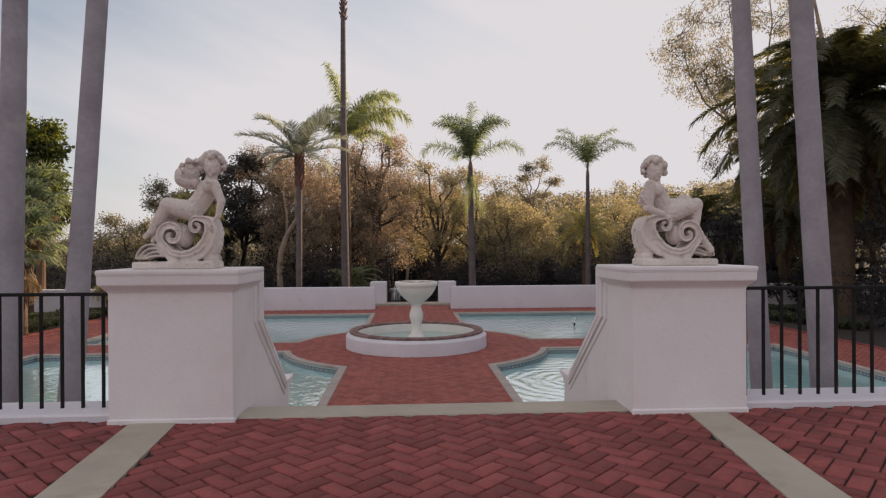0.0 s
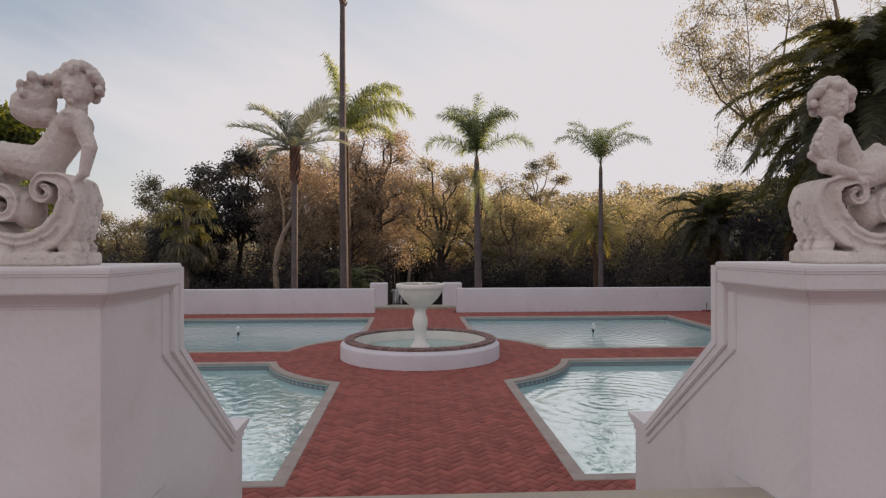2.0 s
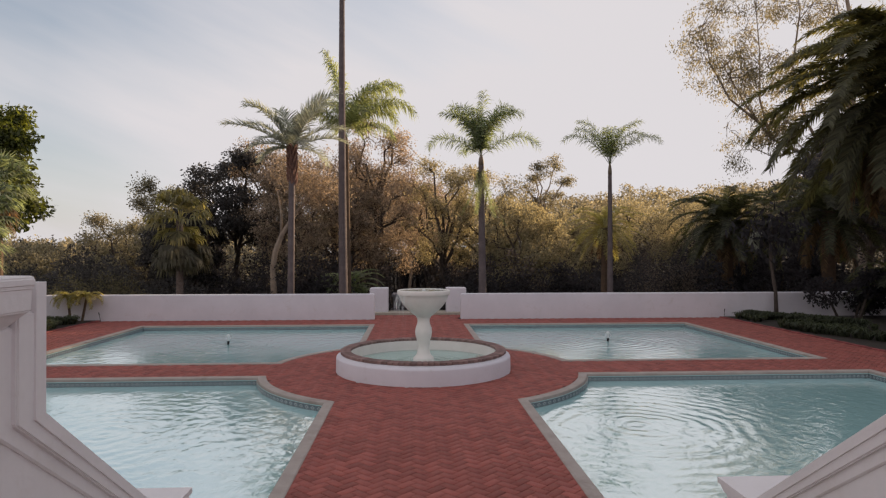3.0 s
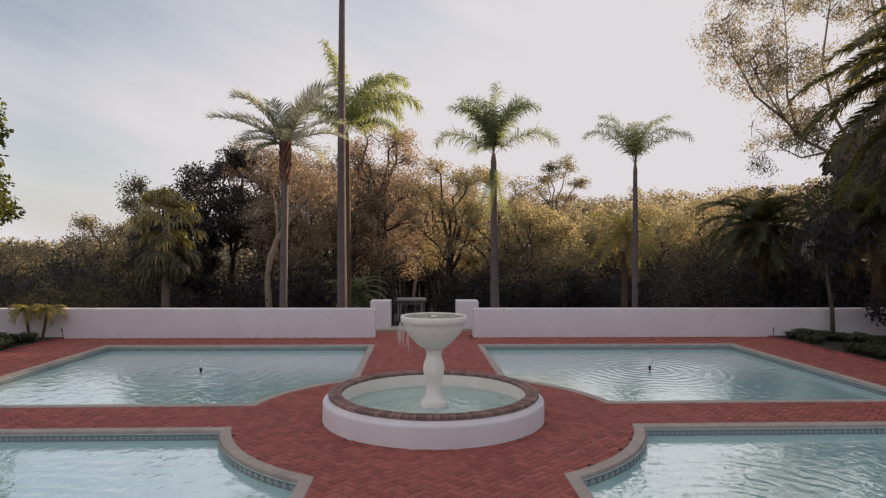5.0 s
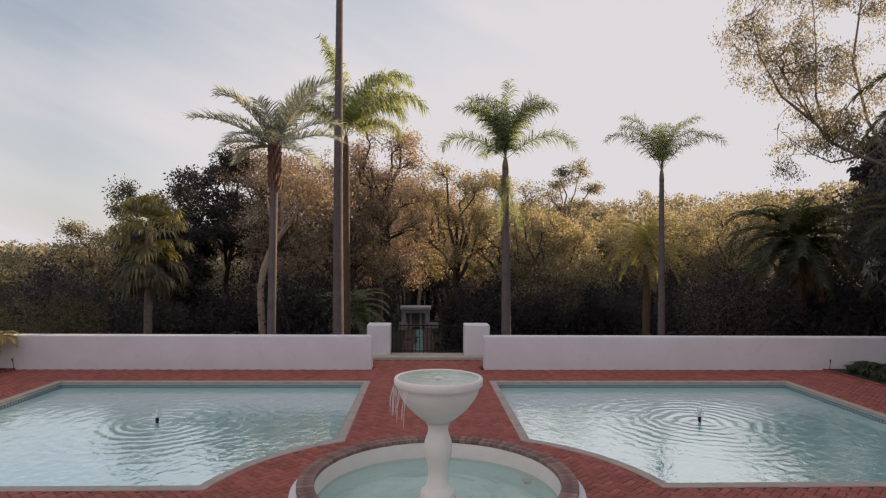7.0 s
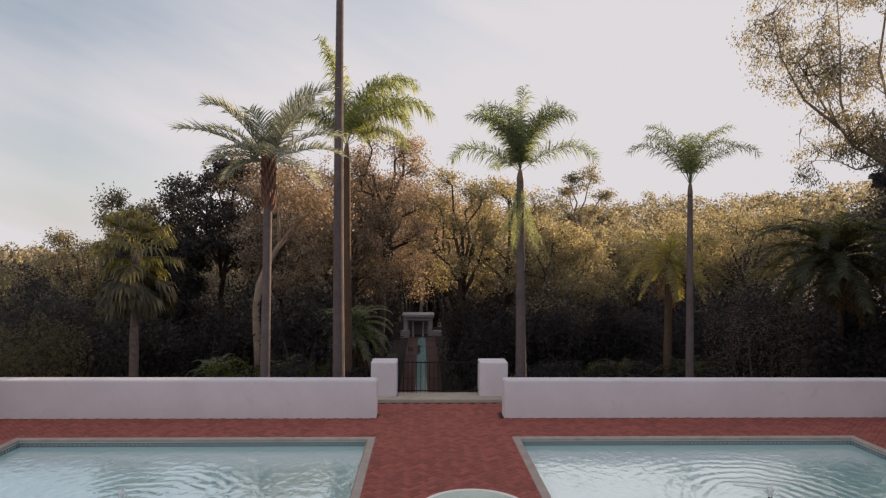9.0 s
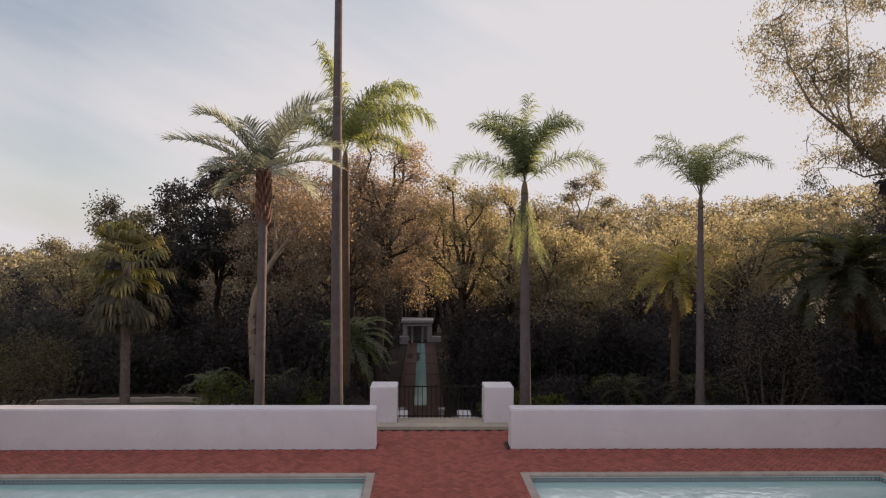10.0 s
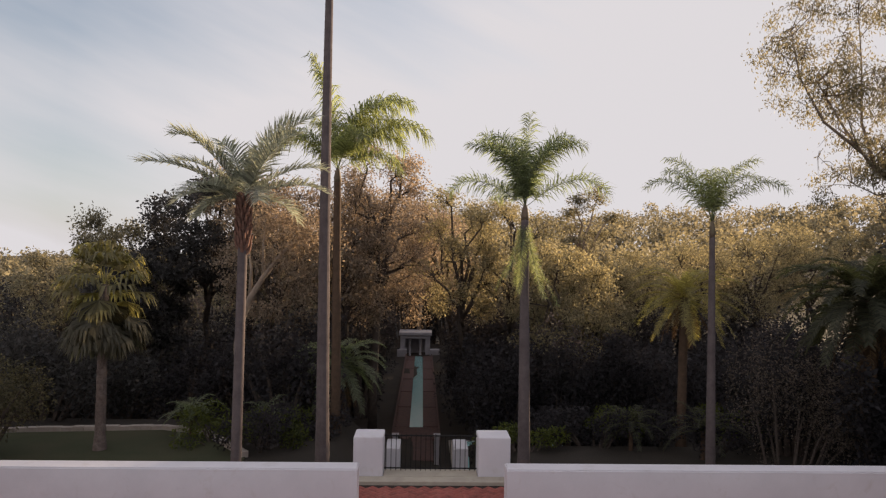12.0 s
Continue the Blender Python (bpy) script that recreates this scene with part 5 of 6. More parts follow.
# the last six are added fillers that darken bright gaps and hide trunks
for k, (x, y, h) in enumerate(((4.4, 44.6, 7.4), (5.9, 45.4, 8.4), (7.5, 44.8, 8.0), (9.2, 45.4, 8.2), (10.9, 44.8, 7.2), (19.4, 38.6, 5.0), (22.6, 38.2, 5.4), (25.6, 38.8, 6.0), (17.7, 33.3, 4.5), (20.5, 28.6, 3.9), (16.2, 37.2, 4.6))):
    shrub("dense undergrowth below the trees, coloured dark as in shade", x, y, float(ground_height(np.array(x), np.array(y))), 1.9, 1.5, h, M_LEAF_SHADE, 520 + k, 6000, 0.22, "undergrowth", "undergrowth of the wood")


def far_wood():
    """The wooded slope behind: separate crowns of uneven height, as one mass of leaves."""
    rng = np.random.default_rng(9)
    V = []
    for row, dist in enumerate((100, 130, 165, 205)):
        for ang in np.arange(-47, 47, 150 / dist):
            a = ang + rng.normal(0, 0.4)
            d = dist + rng.uniform(-8, 8)
            if abs(a + 0.6) < 3.0 and d < 108:
                continue
            elev = -0.2 + 4.1 / (1 + math.exp(-(a + 12) / 4)) + rng.normal(0, 0.3) + 0.33 * row + 1.3 * min(1, max(0, (a - 14) / 24))
            top = 3.4 + d * math.tan(radians(max(0.5, elev)))
            x, y = d * math.sin(radians(a)), d * math.cos(radians(a))
            z0 = max(float(ground_height(np.array(x), np.array(y))), top - 13)
            h = top - z0
            w = 1.0 + 0.5 * row / 3
            for q in range(8):
                n = 62
                c0 = np.array([x + rng.normal(0, 1.7 * w), y + rng.normal(0, 1.4), z0 + h * rng.uniform(0.25, 0.92)])
                v = rng.normal(size=(n, 3))
                v /= np.linalg.norm(v, axis=1, keepdims=True)
                V.append(c0 + v * np.array([1.5, 1.4, 1.2]) * w * rng.uniform(0.3, 1.0, n)[:, None] ** 0.5)
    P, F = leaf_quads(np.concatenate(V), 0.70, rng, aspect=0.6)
    tagged(new("far_wood", np_mesh("far_wood", P, F, M_LEAF_FAR)), "wooded slope closing the view, haze in its leaf colour", "woodland", kind="stuff")


far_wood()


def eucalyptus():
    """A tall open tree: a leaning limb that forks into sprays of hanging leaves, with gaps between."""
    rng = np.random.default_rng(401)
    x, y, z0 = 38.4, 50.0, -5.5
    p = thing("eucalyptus_tree", "tall open eucalyptus with hanging grey-green leaves", "tree", (x, y, z0))
    bm = bmesh.new()
    trunk = [Vector(v) for v in ((0, 0, -0.5), (-0.3, 0, 6), (-0.9, 0, 12), (-1.4, 0.3, 19), (-1.2, 0, 26), (-2.4, 0, 32))]
    tube(bm, trunk, [0.62, 0.5, 0.42, 0.34, 0.22, 0.08], 10)
    limbs = [[(-0.6, 0, 13.0), (-3.2, 0.3, 15.6), (-6.2, 0, 16.6), (-8.8, -0.4, 17.6), (-10.8, -0.2, 20.4), (-12.6, 0, 23.6)],
             [(-6.2, 0, 16.6), (-8.0, 0.6, 16.2), (-9.6, 0.8, 17.0)], [(-9.6, -0.3, 18.8), (-12.0, 0.2, 21.0), (-13.6, 0.3, 24.0), (-14.4, 0, 27.0)],
             [(-8.8, -0.4, 17.6), (-9.4, 0.2, 21.0), (-9.2, 0.5, 25.0), (-9.8, 0, 28.6)],
             [(-3.2, 0.3, 15.6), (-5.0, 0.8, 19.4), (-6.0, 1.0, 24.0), (-5.6, 0.6, 28.6), (-6.4, 0, 32.0)],
             [(-1.3, 0.2, 17.0), (-3.0, -1.0, 21.0), (-3.4, -1.6, 26.0), (-4.0, -1.0, 31.0)],
             [(-1.3, 0, 22.0), (1.6, 0.4, 25.0), (4.0, 0, 28.0)], [(-0.8, 0, 13.0), (2.6, 1.0, 17.0), (5.0, 1.0, 20.0)]]
    tips, roots = [], []
    for line, r in zip(limbs, (0.22, 0.10, 0.12, 0.12, 0.15, 0.15, 0.16, 0.18)):
        pts = [Vector(v) for v in line]
        tube(bm, pts, [r * (1 - 0.8 * k / (len(pts) - 1)) for k in range(len(pts))], 8)
        for a, b in zip(pts[1:], pts[2:] + [pts[-1]]):
            for k in range(4 if b != a else 3):
                root = a.lerp(b, rng.uniform(0, 1))
                d = Vector(rng.normal(0, 1, 3))
                d.z = abs(d.z) * 0.9 + 0.1
                tip = root + d.normalized() * rng.uniform(1.6, 3.4)
                mid = root.lerp(tip, 0.55) + Vector(rng.normal(0, 0.25, 3))
                tube(bm, [root, mid, tip], [r * 0.3, r * 0.18, 0.014], 5)
                for q in range(5):
                    e = mid.lerp(tip, rng.uniform(0.1, 1.0))
                    f = e + Vector(rng.normal(0, 0.75, 3)) + Vector((0, 0, -0.15))
                    tube(bm, [e, e.lerp(f, 0.5) + Vector((0, 0, 0.15)), f], [0.03, 0.02, 0.008], 4, False)
                    tips.append(f)
    part("trunk", bm, M_BARK_PALE, p, "smooth pale trunk and limbs", True)
    tips = np.array(tips)
    n = 33000
    w = rng.choice(len(tips), n, p=(lambda s: s / s.sum())(rng.uniform(0.15, 1.0, len(tips)) ** 2))
    off = rng.normal(size=(n, 3)) * [0.42, 0.42, 0.34] - [0, 0, 0.28]
    P, F = leaf_quads(tips[w] + off, 0.235, rng, aspect=0.34, out_dir=np.tile([0, 0, -0.9], (n, 1)))
    under("crown", np_mesh("crown", P, F, M_LEAF_EUC), p)


eucalyptus()
shrub("low spreading bush with olive leaves beyond the wall", -18.8, 35.6, -2.5, 2.9, 1.5, 3.7, M_LEAF_BUSH, 410, 9000, 0.14)
shrub("thin twiggy shrub with pale leaves beyond the wall", 14.2, 34.2, -2.6, 2.1, 1.2, 6.0, M_LEAF_TWIG, 411, 9000, 0.10, stem=0.3, stems=16)
for x, y, h, s in ((-10.9, 39.2, 1.6, 60), (-7.6, 40.0, 1.4, 61), (9.1, 37.4, 1.8, 62), (11.8, 36.2, 2.1, 63)):
    feather_palm("small young palm in the shade of the wood", x, y, -2.6, -2.6 + h * 0.6, 0, 0, 0.10, 0.08, 18, h, 0.3, 36, M_FROND if x < 0 else M_FROND_DARK, (0.1, 1.4), (0.4, 1.1), 0.4, 0.3, trunk=M_TRUNK_BROWN, seed=s, group="young palms", name="young_palm")
feather_palm("spiky grey-green date palm by the garden axis", -4.7, 43.6, -3.4, 0.0, 0, 0, 0.3, 0.28, 44, 3.0, 0.5, 54, M_FROND, (-0.5, 1.4), (0.4, 1.4), 0.35, 0.5, trunk=M_TRUNK_BROWN, dead=14, seed=64, blade=0.03)

# smooth pale trunk leaning and forking among the dark trees
tree = thing("pale_barked_tree", "leaning tree with a smooth pale forked trunk in the wood", "tree", (-9.4, 41.0, -2.6))
bm = bmesh.new()
tube(bm, [(0.3, 0, -0.3), (0.1, 0, 2.2), (0.0, 0, 4.0), (0.15, 0, 5.2), (0.55, 0, 6.3), (1.2, 0, 7.4), (2.1, 0.1, 8.6), (3.1, 0.3, 9.5)], [0.24, 0.21, 0.19, 0.18, 0.16, 0.13, 0.10, 0.05], 9)
tube(bm, [(0.55, 0, 6.3), (0.5, 0.3, 7.8), (0.2, 0.4, 9.4)], [0.10, 0.07, 0.03], 7)
tube(bm, [(1.2, 0, 7.4), (1.1, 0.2, 8.9), (1.2, 0.4, 10.6)], [0.10, 0.07, 0.03], 7)
part("trunk", bm, M_BARK_PALE, tree, smooth=True)
rngp = np.random.default_rng(78)
mid = np.array([(3.0, 0.3, 9.9), (0.9, 0.4, 10.9), (2.4, -0.2, 8.6), (1.8, 0.2, 10.2), (3.6, 0.3, 9.2)])
c = mid[rngp.integers(0, 5, 7000)] + rngp.normal(size=(7000, 3)) * np.array([0.8, 0.7, 0.55])
P, F = leaf_quads(c, 0.16, rngp, aspect=0.4)
under("crown", np_mesh("crown", P, F, M_LEAF_BROWN), tree)

# ---- beds at the sides of the court ----
M_STRAP = foliage_material("strap_leaf", (0.085, 0.098, 0.066), (0.046, 0.056, 0.038), (1.6, 1.6, 0.8))


def strap_clump(name, rng, n=34, L=0.5):
    V, F = [], []
    for k in range(n):
        a, lean = rng.uniform(0, 2 * math.pi), rng.uniform(0.2, 1.0)
        d = np.array([math.cos(a), math.sin(a), 0])
        s = np.array([-math.sin(a), math.cos(a), 0]) * 0.018
        p = d * 0.04
        l = L * rng.uniform(0.6, 1.1)
        q = p + (d * lean * 0.5 + np.array([0, 0, 0.8])) * l * 0.6
        r = q + (d * lean + np.array([0, 0, 0.1 - lean * 0.5])) * l * 0.5
        i = len(V)
        V += [p - s, p + s, q + s, q - s, r]
        F += [[i, i + 1, i + 2, i + 3], [i + 3, i + 2, i + 4]]
    me = bpy.data.meshes.new(name)
    me.from_pydata([tuple(v) for v in V], [], F)
    finish(me, M_STRAP)
    return me


rngb = np.random.default_rng(12)
clump = tagged(new("strap_leaf_plant", strap_clump("strap_leaf_plant", rngb)), "clump of dark green strap leaves in the bed", "plant", "bed plants")
clump.location = (12.5, 23.6, 0.02)
for side in (-1, 1):
    tagged(box_part("planting_bed", (*((12.2, 5.0) if side > 0 else (-26.0, 5.0)), -0.1, *((26.0, 24.46) if side > 0 else (-12.2, 24.46)), 0.03), M_SOIL, None, 0), "planting bed of dark soil beside the court", "bed", "planting beds", "structure")
    bm = bmesh.new()
    for k in range(80):
        y = 5.0 + k * 0.243
        box(bm, side * 12.2 - 0.055, y, -0.05, side * 12.2 + 0.055, y + 0.232, 0.032 + 0.004 * (k % 3), 0.006)
    tagged(part("bed_edging", bm, M_BRICK_OLD), "edging of bricks along the planting bed", "edging", "bed edgings", "structure")
    for k in range(44):
        x, y = side * (12.4 + rngb.uniform(0, 2.6)), rngb.uniform(15.5, 24.0)
        if side < 0 and y > 22.6 and x > -13.6:
            continue
        m = Matrix.LocRotScale((x, y, 0.02), Euler((0, 0, rngb.uniform(0, 6.3))), None)
        copy_thing(clump, m)
for k in range(70):
    x, y = -12.45 - abs(rngb.normal(0, 1.0)), rngb.uniform(17.0, 22.4)
    copy_thing(clump, Matrix.LocRotScale((x, y, 0.02), Euler((0, 0, rngb.uniform(0, 6.3))), (1.1, 1.1, 1.15)))
for k in range(80):
    x, y = 12.5 + 2.8 * ((k * 0.618) % 1), 19.6 + 4.4 * ((k * 0.3819 + 0.2) % 1)
    copy_thing(clump, Matrix.LocRotScale((x, y, 0.02), Euler((0, 0, rngb.uniform(0, 6.3))), (1.15, 1.15, rngb.uniform(0.95, 1.3))))
for k in range(64):
    left = k < 36
    x = -12.55 - 1.7 * ((k * 0.618) % 1) if left else 12.5 + 1.5 * ((k * 0.618) % 1)
    y = 20.4 + 2.9 * ((k * 0.3819) % 1) if left else 15.6 + 4.4 * ((k * 0.3819) % 1)
    copy_thing(clump, Matrix.LocRotScale((x, y, 0.02), Euler((0, 0, rngb.uniform(0, 6.3))), (1.15, 1.15, rngb.uniform(1.0, 1.4))))
for k, (x, y, rx, ry, h, mat) in enumerate(((15.5, 15.0, 1.6, 3.0, 2.2, M_LEAF_SHADE), (18.5, 9.0, 3.0, 3.5, 3.2, M_LEAF_SHADE), (20.5, 17.5, 2.5, 3.5, 3.6, M_LEAF_SHADE), (14.6, 8.5, 1.4, 2.6, 1.5, M_LEAF_GREEN), (23.5, 23.0, 2.2, 1.2, 3.0, M_LEAF_SHADE), (16.9, 23.4, 1.3, 0.7, 1.7, M_LEAF_SHADE),
                                              (-15.6, 9.5, 2.0, 3.2, 1.7, M_LEAF_GREEN), (-16.5, 14.5, 2.2, 2.4, 2.2, M_LEAF_GREEN), (-18.6, 20.0, 2.4, 3.0, 2.8, M_LEAF_SHADE), (-21.0, 12.0, 2.4, 4.0, 3.4, M_LEAF_SHADE))):
    shrub("leafy garden shrub in the planting bed", x, y, 0.02, rx, ry, h, mat, 500 + k, 3600, 0.14, "shrub", "shrubs in the beds")

for k in range(16):
    x = (4.2 + 1.7 * k) if k < 11 else -5.5 - 2.2 * (k - 11) * 0.4
    if k >= 11 and x > -4.6:
        continue
    y = 37.0 + 3.5 * ((k * 0.618) % 1)
    shrub("low dark ground shrub beyond the wall", x, y, -2.6, 1.5, 1.2, 1.1 + 0.9 * ((k * 0.37) % 1), M_LEAF_SHADE if k % 3 else M_LEAF_GREEN, 540 + k, 1800, 0.16, "ground_shrub", "ground shrubs")

# slender tree with drooping leaves in the eastern bed
tree = thing("slender_tree", "thin-trunked young tree with drooping leaves in the bed", "tree", (14.22, 24.0, 0))
bm = bmesh.new()
tube(bm, [(0.1, 0, -0.1), (0.06, 0, 1.0), (-0.12, 0.0, 2.2), (-0.2, 0, 3.4)], [0.085, 0.07, 0.06, 0.045], 9)
for a in range(6):
    tube(bm, [(-0.05, 0, 2.8 + 0.1 * a), (0.35 * math.cos(a), 0.35 * math.sin(a), 3.3 + 0.1 * a), (0.8 * math.cos(a), 0.8 * math.sin(a), 3.5 + 0.05 * a)], [0.025, 0.018, 0.008], 5)
part("trunk", bm, M_BARK, tree, smooth=True)
rngt = np.random.default_rng(77)
c = rngt.normal(size=(520, 3)) * np.array([0.55, 0.55, 0.4]) + [0, 0, 3.45]
P, F = leaf_quads(c, 0.34, rngt, aspect=0.32, out_dir=np.tile([0, 0, -0.9], (520, 1)))
under("crown", np_mesh("crown", P, F, M_LEAF_SHADE), tree)
c = rngt.normal(size=(46, 3)) * np.array([0.07, 0.06, 0.05]) + [-0.78, -0.1, 3.4]
P, F = leaf_quads(c, 0.56, rngt, aspect=0.2, out_dir=np.tile([0, 0, -5.0], (46, 1)))
under("hanging_leaves", np_mesh("hanging_leaves", P, F, M_FROND_SILVER), tree, (0, 0, 0), "pale bunch of hanging leaves")

# thin irrigation risers at the corners of the beds
for x, lean in ((-12.02, -0.08), (12.22, 0.02)):
    riser = thing("irrigation_riser", "thin dark irrigation riser standing before the wall", "irrigation riser", (x, 24.1, 0.0), "irrigation risers")
    bm = bmesh.new()
    tube(bm, [(0, 0, -0.05), (lean * 0.5, 0, 0.17), (lean, 0, 0.34)], [0.009, 0.009, 0.009], 8)
    part("pipe", bm, M_IRON, riser)
    bm = bmesh.new()
    tube(bm, [(lean * 0.72, 0, 0.245), (lean, 0, 0.34), (lean * 1.03, 0, 0.36)], [0.016, 0.018, 0.010], 8)
    part("nozzle", bm, M_IRON, riser)

# ---- lower garden on the axis: water stair, pavilion, pool ----
LOW = -6.1
M_WALK = material("dark_brick_walk", (0.12, 0.065, 0.058), (0.075, 0.046, 0.045), 0.85, 3.0, 0.3, 30, fine=0.2)
M_PAV = material("grey_pavilion_plaster", (0.40, 0.38, 0.41), (0.31, 0.29, 0.32), 0.85, 2.0, 0.2, 30)
for sx in (-1, 1):
    bm = bmesh.new()
    for k in range(12):
        y = 51 + k * 2.9
        box(bm, -0.55 + sx * 1.0 - 0.52, y, LOW - 0.3, -0.55 + sx * 1.0 + 0.52, y + 2.85, LOW + 0.05 + 0.03 * (k % 2), 0.01)
    tagged(part("garden_walk", bm, M_WALK), "dark brick walk beside the water channel", "path", "garden walks", "structure")
    tagged(box_part("channel_kerb", (-0.55 + sx * 1.57 - 0.07, 50, LOW - 0.3, -0.55 + sx * 1.57 + 0.07, 86, LOW + 0.32), M_WALK, None, 0.01), "low dark kerb along the garden walk", "kerb", "channel kerbs", "structure")
bm = bmesh.new()
for k in range(12):
    y = 54 + 2.65 * k
    box(bm, -1.03, y, LOW - 0.3, -0.07, y + 2.63, LOW - 0.02, 0)
M_CHANNEL = material("pale_channel_plaster", (0.27, 0.33, 0.36), (0.20, 0.26, 0.29), 0.7, 1.2, 0.1, 30)
tagged(part("channel_bed", bm, M_CHANNEL), "pale blue bed of the garden water channel", "water channel", kind="structure")
bm = bmesh.new()
bm.faces.new([bm.verts.new(v) for v in ((-1.03, 54, LOW + 0.0), (-0.07, 54, LOW + 0.0), (-0.07, 86, LOW + 0.0), (-1.03, 86, LOW + 0.0))])
w = tagged(part("channel_water", bm, M_WATER), "still water in the long garden channel", "water", kind="structure")
w.visible_shadow = False
pav = thing("garden_pavilion", "small grey garden pavilion with columns and flat roof", "pavilion", (-1.05, 89.0, LOW - 0.75))
box_part("platform", (-2.1, -1.6, -0.3, 2.1, 1.6, 0.3), M_PAV, pav, 0.02)
for sx in (-1, 1):
    box_part("pier", (sx * 1.58 - 0.3, -1.4, 0.3, sx * 1.58 + 0.3, -0.9, 2.75), M_PAV, pav, 0.02)
    bm = bmesh.new()
    lathe(bm, [(0.19, 0.3), (0.19, 0.4), (0.15, 0.44), (0.13, 2.55), (0.19, 2.62), (0.19, 2.75)], 14)
    col = part("column", bm, M_PAV, pav, smooth=True)
    col.location = (sx * 0.66, -1.15, 0)
box_part("back_wall", (-1.85, 0.9, 0.3, 1.85, 1.3, 2.75), M_PAV, pav, 0.01)
box_part("entablature", (-1.9, -1.5, 2.75, 1.9, 1.4, 3.15), M_PAV, pav, 0.02)
box_part("cornice", (-2.08, -1.7, 3.15, 2.08, 1.6, 3.55), M_PAV, pav, 0.05)
tagged(box_part("garden_forecourt", (-1.55, 46.8, LOW - 0.3, 0.55, 53.95, LOW), M_WALK, None, 0), "dark red brick paving at the foot of the channel", "paving", kind="structure")
for k, (y0, z0) in enumerate(((46.0, -0.16), (45.2, -0.32), (44.4, -0.48))):
    tagged(box_part("garden_step", (-1.45, y0, LOW - 0.9, 0.45, y0 + 0.81, LOW + z0), M_WALK, None, 0.01), "dark brick step below the channel", "step", "lower garden steps", "structure")
for x in (-1.72, 0.72):
    post = thing("garden_post", "slim pale stone post with a flat cap", "post", (x, 46.4, LOW - 0.5), "slim garden posts")
    box_part("shaft", (-0.14, -0.14, 0, 0.14, 0.14, 2.05), M_PAV, post, 0.015)
    box_part("cap", (-0.2, -0.2, 2.05, 0.2, 0.2, 2.16), M_PAV, post, 0.015)
for x, y in ((-2.9, 88.0), (1.2, 88.0)):
    tagged(box_part("stair_parapet", (x - 0.4, y - 1.0, LOW - 0.5, x + 0.8, y, LOW + 0.7), M_PAV, None, 0.03), "low grey parapet beside the pavilion", "parapet", "pavilion parapets")
bm = bmesh.new()
box(bm, 1.6, 44.0, LOW - 0.4, 11.5, 50.5, LOW + 0.12, 0.02)
tagged(part("lower_pool_kerb", bm, M_STONE), "pale kerb of the lower pool", "kerb", kind="structure")
bm = bmesh.new()
bm.faces.new([bm.verts.new(v) for v in ((1.9, 44.3, LOW + 0.126), (11.2, 44.3, LOW + 0.126), (11.2, 50.2, LOW + 0.126), (1.9, 50.2, LOW + 0.126))])
tagged(part("lower_pool_water", bm, M_POOL), "pale turquoise water of the lower pool", "water", kind="structure")
for x in (-1.6, 1.75):
    tagged(box_part("garden_pier", (x - 0.35, 40.4, -6.4, x + 0.35, 42.0, -3.45), M_STUCCO, None, 0.03), "white stucco pier flanking the lower steps", "pier", "stair piers")


# ---- statues: one plain mesh each ----
def blob(bm, a, b, ra, rb, n=6):
    """Overlapping spheres between two places."""
    a, b = Vector(a), Vector(b)
    for k in range(n):
        u = k / max(1, n - 1)
        bmesh.ops.create_icosphere(bm, subdivisions=2, radius=ra + (rb - ra) * u, matrix=Matrix.Translation(a.lerp(b, u)))


def scroll(bm, cx, cz, r_start, r_end, a0, turns, rad0, rad1, y, n=40, flat=1.0):
    """A spiral roll in the x-z plane."""
    for k in range(n):
        u = k / (n - 1)
        a = a0 + 2 * math.pi * turns * u
        r = r_start + (r_end - r_start) * u
        m = Matrix.Translation((cx + r * math.cos(a), y, cz + r * math.sin(a))) @ Matrix.Diagonal((1, flat, 1, 1))
        bmesh.ops.create_icosphere(bm, subdivisions=2, radius=rad0 + (rad1 - rad0) * u, matrix=m)


def run(bm, pts, radii, flat=1.0, n=7):
    """Overlapping flattened balls along a line of (x, z) places."""
    for (a, b), (ra, rb) in zip(zip(pts, pts[1:]), zip(radii, radii[1:])):
        for k in range(n):
            u = k / n
            m = Matrix.Translation((a[0] + (b[0] - a[0]) * u, 0, a[1] + (b[1] - a[1]) * u)) @ Matrix.Diagonal((1, flat, 1, 1))
            bmesh.ops.create_icosphere(bm, subdivisions=2, radius=ra + (rb - ra) * u, matrix=m)


